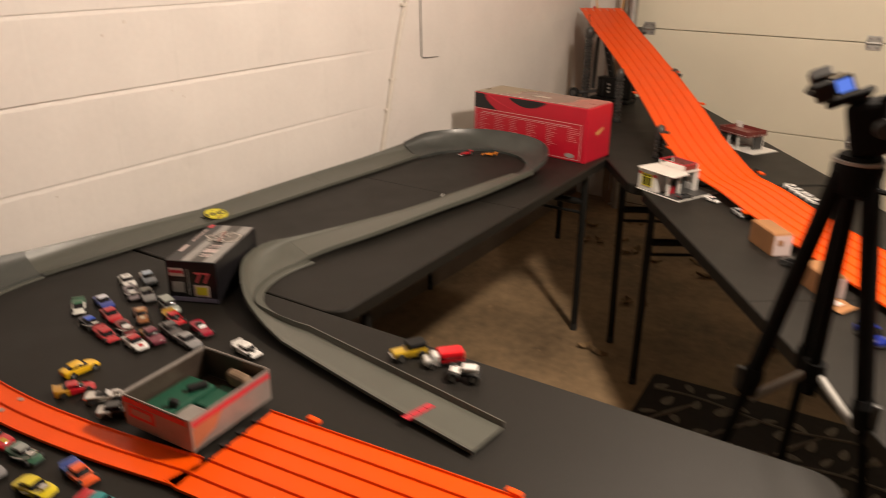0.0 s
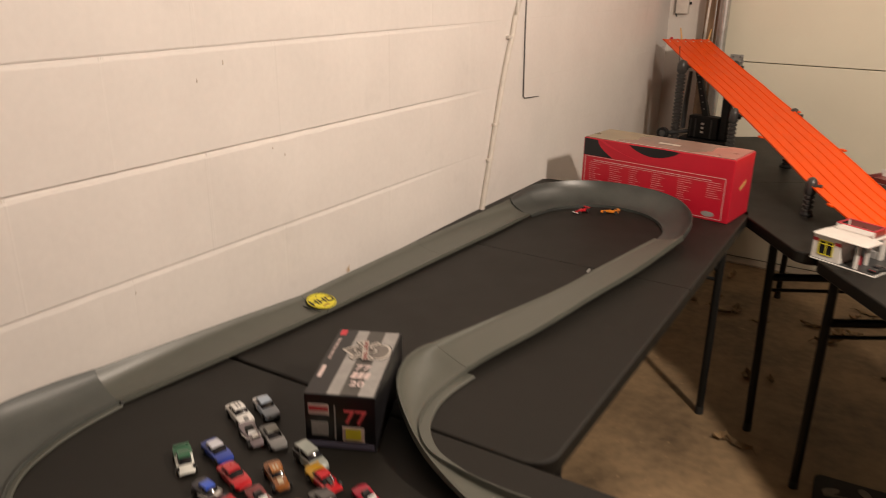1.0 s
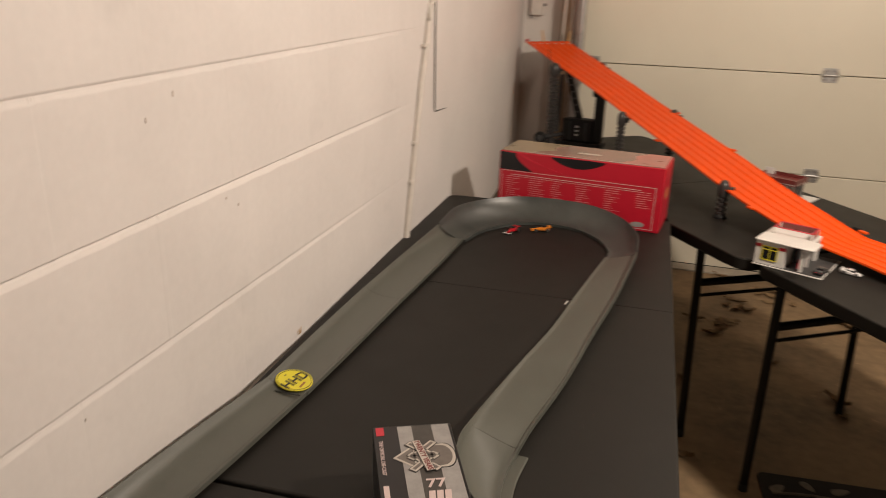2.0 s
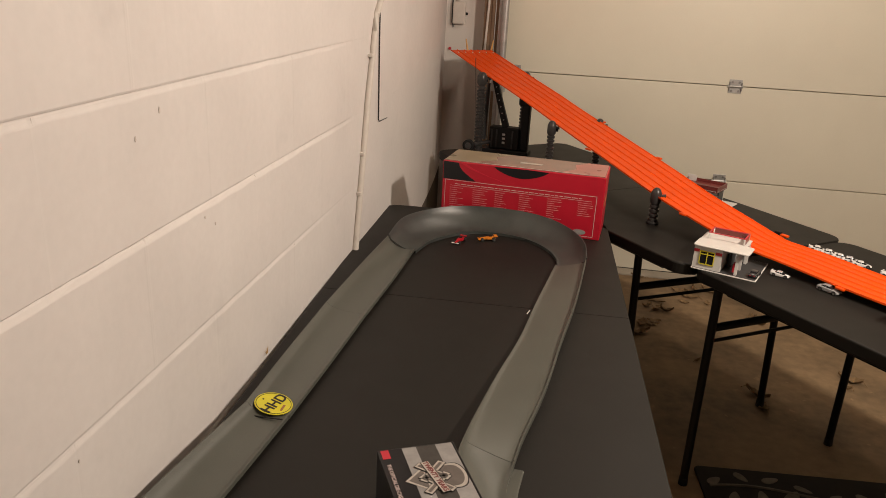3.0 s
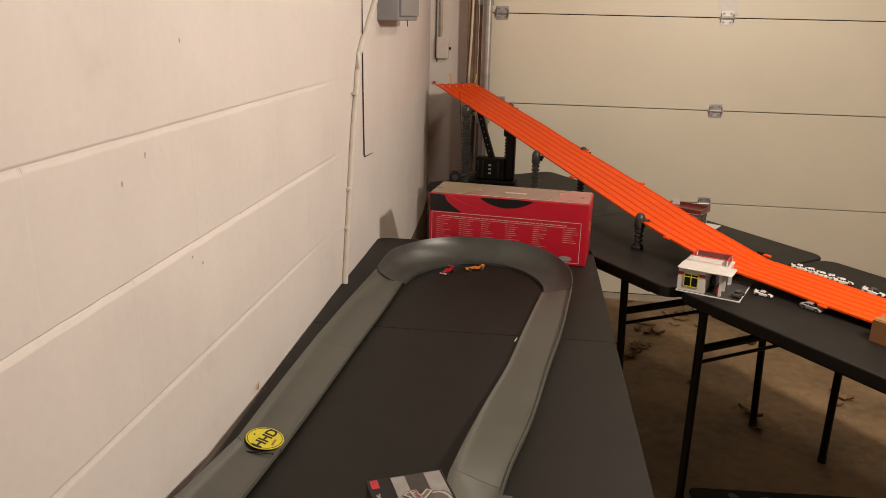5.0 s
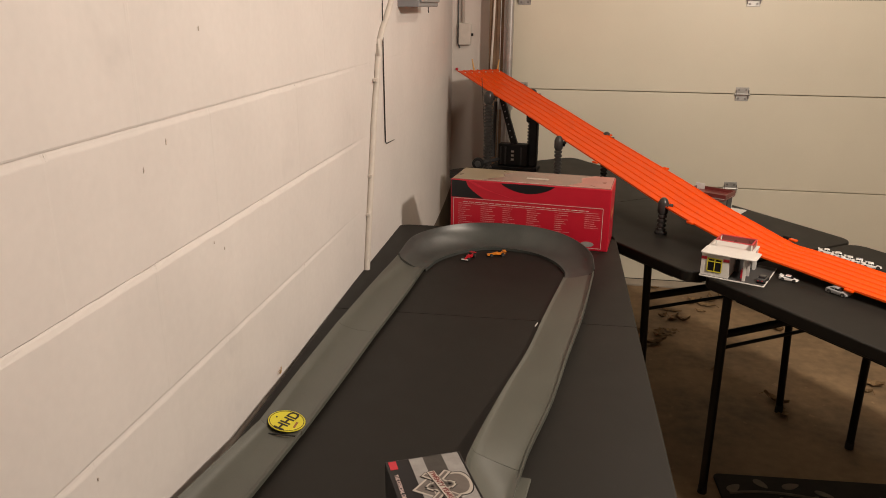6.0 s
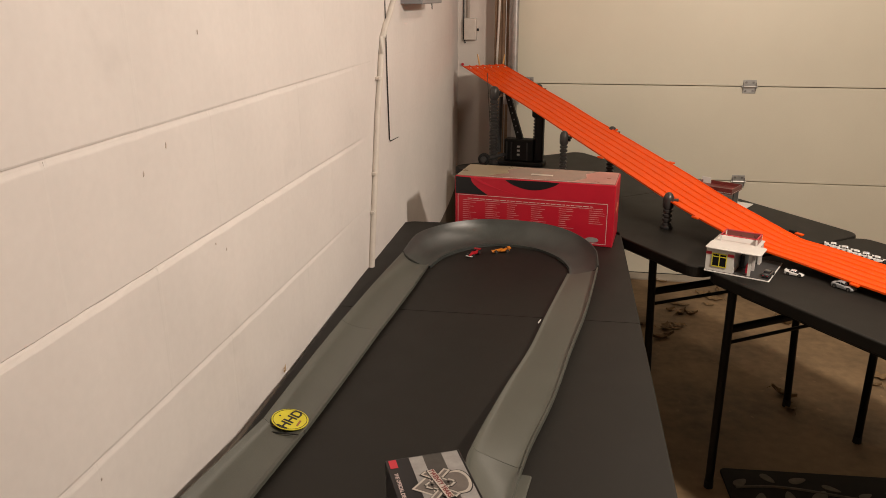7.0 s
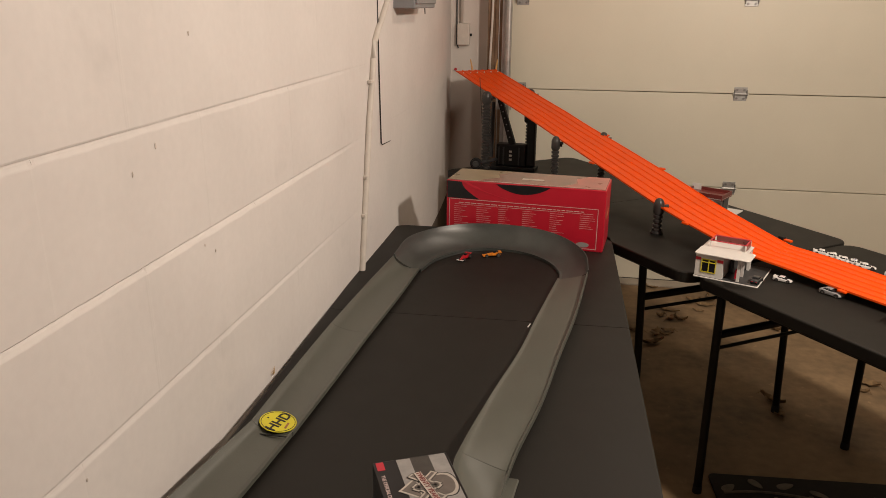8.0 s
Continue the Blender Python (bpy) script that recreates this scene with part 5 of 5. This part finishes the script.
# ---- cartons that stand beside the track ----
def carton(x, y, heading, w, d, h, label):
    c = thing("small_carton", pose(x, y, Z_TABLE - 0.004, 0, 0, heading), label, "cardboard box", "small cartons")
    part("carton", box(0, w, 0, d, 0, h, 0.002), CARD, c)
    part("printed_end", box(w, w + 0.0008, 0.002, d - 0.002, 0.003, h - 0.003), WHITE_INK, c, "white printed end")
    part("print_patch", box(w + 0.0008, w + 0.0014, 0.012, 0.028, h * 0.5, h * 0.75), CARD, c)
    part("flap", box(0.003, w - 0.003, 0.003, d - 0.003, h, h + 0.0015), CARD, c)
    return c


carton(1.467, 2.795, -49, 0.125, 0.055, 0.063, "brown cardboard carton beside the orange track")
carton(1.641, 2.571, -51, 0.110, 0.055, 0.056, "brown cardboard carton beside the orange track")
slip = thing("paper_slip", pose(1.741, 2.467, Z_TABLE - 0.004, 0, 0, -29.6), "crumpled cream paper slip on the black table", "paper")
part("sheet", loft([[(xx, -0.03, 0.001 + 0.006 * abs(math.sin(xx * 90))), (xx, 0.03, 0.003 + 0.006 * abs(math.cos(xx * 70))), (xx, 0.03, 0.004 + 0.006 * abs(math.cos(xx * 70))), (xx, -0.03, 0.002 + 0.006 * abs(math.sin(xx * 90)))] for xx in np.linspace(-0.04, 0.04, 9)]), CARD, slip)
part("print_patch", box(-0.02, 0.015, -0.012, 0.012, 0.0095, 0.0102), WHITE_INK, slip)

# ---- tripod with a camcorder ----
TX, TY = 1.760, 2.046
tripod = thing("camera_tripod", pose(TX, TY, 0) @ Matrix.Diagonal((1.0, 1.0, 1.04, 1.0)), "black camera tripod with aluminium spreader bars", "tripod")
part("centre_column", tube([(0, 0, 0.70), (0, 0, 1.15)], 0.012, 12), TRIPOD, tripod, smooth=True)
part("hub", tube([(0, 0, 1.08), (0, 0, 1.09), (0, 0, 1.13), (0, 0, 1.15)], [0.026, 0.04, 0.042, 0.034], 18), TRIPOD, tripod)
part("hub_ring", tube([(0, 0, 1.138), (0, 0, 1.143)], 0.043, 18), ALU, tripod, "bare aluminium ring")
part("spreader_hub", tube([(0, 0, 0.715), (0, 0, 0.73), (0, 0, 0.765)], [0.015, 0.022, 0.020], 12), TRIPOD, tripod)
for a, reach in ((212, 0.098), (328, 0.098), (104, 0.085)):
    d = Vector((math.cos(radians(a)), math.sin(radians(a)), 0))
    k = reach / 0.45
    at = lambda z: d * (0.028 + k * (1.12 - z)) + Vector((0, 0, z))
    leg = part("leg", tube([at(1.12), at(0.72)], [0.016, 0.0148], 12), TRIPOD, tripod, smooth=True)
    part("lower_leg", tube([at(0.73), at(0.03)], 0.0095, 10), TRIPOD, leg, smooth=True)
    part("leg_clamp", tube([at(0.75), at(0.735), at(0.70)], [0.017, 0.021, 0.019], 12), TRIPOD, leg)
    part("clamp_lever", in_frame(box(-0.007, 0.007, -0.007, 0.007, -0.022, 0.022, 0.003), Matrix.Translation(at(0.73) + d * 0.022)), DARK, leg)
    part("rubber_foot", tube([at(0.035), at(0.0)], 0.013, 10), RUBBER, leg)
    part("spreader_bar", tube([d * 0.015 + Vector((0, 0, 0.742)), at(0.685) - d * 0.012], 0.0080, 8), TRIPOD if a == 104 else ALU, tripod, "" if a == 104 else "bare aluminium spreader bar")
part("crank_handle", tube([(0.03, -0.02, 1.10), (0.06, -0.03, 1.10), (0.062, -0.031, 1.13)], [0.006, 0.005, 0.007], 8), TRIPOD, tripod)
part("pan_head", in_frame(box(-0.032, 0.032, -0.03, 0.03, -0.045, 0.045, 0.012, segments=3), pose(0.004, 0, 1.195, 0, -16, 0)), TRIPOD, tripod)
part("tilt_knob", tube([(0.025, -0.028, 1.20), (0.03, -0.045, 1.20)], [0.016, 0.014], 14), DARK, tripod)
part("pan_handle", tube([(0.015, -0.02, 1.243), (0.06, -0.06, 1.258), (0.17, -0.16, 1.285)], [0.007, 0.007, 0.010], 10), TRIPOD, tripod, smooth=True)
part("mount_plate", in_frame(box(-0.038, 0.030, -0.03, 0.03, -0.006, 0.006, 0.003), pose(-0.030, 0, 1.240, 0, -26, 0)), TRIPOD, tripod)

video = thing("camcorder", pose(TX - 0.064, TY - 0.005, 1.290, 14, -26, 12) @ Matrix.Scale(0.66, 4), "black camcorder with its lit screen folded out", "camcorder")
part("body", box(-0.036, 0.012, -0.045, 0.055, 0.0, 0.054, 0.009, segments=3), BLACK, video)
part("lens_barrel", tube([(-0.012, 0.05, 0.028), (-0.012, 0.078, 0.028)], [0.022, 0.020], 18), DARK, video, smooth=True)
part("hand_strap", tube([(-0.036, 0.04, 0.02), (-0.048, 0.0, 0.028), (-0.036, -0.04, 0.032)], 0.006, 8), BLACK, video)
lid = part("screen_lid", box(0.012, 0.058, -0.040, -0.033, 0.004, 0.054, 0.002), BLACK, video)
part("screen", box(0.017, 0.053, -0.0406, -0.040, 0.011, 0.047), SCREEN, lid, "glowing blue screen")
part("top_hood", box(-0.030, 0.020, -0.030, 0.030, 0.054, 0.068, 0.005), BLACK, video)
part("silver_trim", box(0.006, 0.040, -0.032, -0.026, 0.056, 0.061, 0.001), CHROME, video)

# ---- on the floor ----
rug = thing("patterned_rug", pose(1.237, 1.872, 0.0, 0, 0, 4), "dark patterned rug with pale leaf motifs on concrete", "rug")
part("woven_body", slab(outline(1.2, 1.28, 0.02), 0.0, 0.009, 0.003), RUG, rug)
rng = random.Random(11)


def motif(x, y, a, ln, wd):
    pts = []
    for k in range(12):
        t = 2 * math.pi * k / 12
        r = (math.cos(t) * ln, math.sin(t) * wd * (1 - 0.35 * math.cos(t)))
        c, q = math.cos(a), math.sin(a)
        pts.append((x + r[0] * c - r[1] * q, y + r[0] * q + r[1] * c))
    part("motif", loft([[(px, py, 0.0088) for px, py in pts], [(px, py, 0.0108) for px, py in pts]]), RUG_LIGHT, rug)


for band in range(6):
    y0 = 1.20 - band * 0.215
    for k in range(12):
        bx = 0.05 + k * 0.095
        motif(bx, y0 + 0.035 * math.sin(k * 1.1 + band), rng.uniform(-0.4, 0.5) + 0.7 * (-1) ** k, rng.uniform(0.022, 0.034), rng.uniform(0.011, 0.016))
        motif(bx + 0.045, y0 - 0.085 + 0.03 * math.sin(k * 0.9), rng.uniform(0.9, 1.7), rng.uniform(0.026, 0.045), rng.uniform(0.013, 0.021))
    part("vine", tube([(xx, y0 - 0.035 + 0.022 * math.sin(xx * 10 + band), 0.0085) for xx in np.linspace(0.03, 1.17, 30)], 0.0055, 6), RUG_LIGHT, rug)
for k in range(6):
    part("stalk", tube([(0.07 + 0.2 * k + f * 0.12, 0.98 + f * 0.17, 0.0085) for f in (0, 0.3, 0.6, 1.0)], [0.004, 0.009, 0.008, 0.003], 6), RUG_LIGHT, rug)

LEAVES = [(1.076, 4.300), (1.126, 4.304), (1.170, 4.505), (1.215, 4.492), (1.167, 4.617), (1.317, 4.786), (1.385, 4.790), (1.359, 4.728), (1.296, 4.755), (1.408, 4.812), (1.485, 4.832), (1.661, 4.463), (1.637, 4.496), (1.484, 3.715), (1.913, 3.939), (0.963, 4.324), (0.841, 3.183), (0.829, 3.679), (0.416, 4.319), (0.639, 4.294), (0.512, 4.735), (1.734, 4.899), (1.106, 4.947), (1.119, 4.526), (1.051, 4.188), (1.324, 4.640), (1.137, 4.346), (1.869, 3.865), (1.483, 3.623), (1.440, 4.649), (0.763, 4.228), (0.274, 4.367), (0.279, 4.526), (0.445, 4.703), (0.571, 4.258), (0.910, 3.692), (0.908, 3.168), (1.288, 3.966), (0.350, 4.300), (0.520, 4.410)]
for k, (x, y) in enumerate(LEAVES):
    ln, wd, curl, a = rng.uniform(0.028, 0.06), rng.uniform(0.012, 0.026), rng.uniform(0.006, 0.02), rng.uniform(0, 360)
    if k > 22 and k % 2:
        ln, wd, curl = ln * 0.55, wd * 0.7, curl * 0.7
    rows = []
    for i in range(7):
        f = i / 6
        w = wd * math.sin(math.pi * (0.08 + 0.9 * f)) * (1 + 0.35 * (-1) ** i)
        zc = 0.002 + curl * (2 * f - 1) ** 2
        px = (f - 0.5) * 2 * ln
        rows.append([(px, -w, zc + curl * 0.8), (px, 0, zc), (px, w, zc + curl * 0.6), (px, w, zc + curl * 0.6 - 0.0008), (px, 0, zc - 0.0012), (px, -w, zc + curl * 0.8 - 0.0008)])
    leaf = thing("dry_leaf", pose(x, y, 0, 0, 0, a), "curled dry brown leaf on the concrete floor", "leaf", "fallen leaves")
    part("blade", loft(rows), LEAF, leaf)
    part("stem", tube([(-ln, 0, 0.004 + curl), (-ln * 1.4, 0.004, 0.003)], 0.0012, 6), LEAF, leaf)

# small chips and scuffs in the wall paint
SCUFF = mat("scuffed_paint", (0.63, 0.555, 0.50), 0.8, vary=0.2, scale=80, bump=0.2)
for k, (y, z, ry, rz) in enumerate(((1.874, 1.320, 0.004, 0.007), (2.010, 1.483, 0.003, 0.006), (1.805, 1.291, 0.003, 0.006), (2.034, 1.099, 0.003, 0.005), (1.997, 1.121, 0.003, 0.004), (1.608, 0.903, 0.003, 0.004))):
    pts = [(ry * math.cos(a) * rng.uniform(0.6, 1.2), rz * math.sin(a) * rng.uniform(0.6, 1.2)) for a in np.linspace(0, 2 * math.pi, 9, endpoint=False)]
    solid("paint_chip", loft([[(0.0004, y + a * 0.6, z + b * 0.8) for a, b in pts], [(0.0012, y + a * 0.5, z + b * 0.6) for a, b in pts]]), SCUFF, "small dark chip in the painted wall", "paint chip", "paint chips")
tuft = thing("fibre_tuft", pose(0.0, 2.235, 0.741), "small brown fibre tuft at the wall foot", "tuft")
for k in range(5):
    part("fibre", tube([(0.004, 0.002 * k, 0), (0.005, 0.003 * k - 0.004, 0.006 + 0.002 * k), (0.004, 0.004 * k - 0.006, 0.010 + 0.0015 * k)], 0.0005, 5), TAN, tuft)
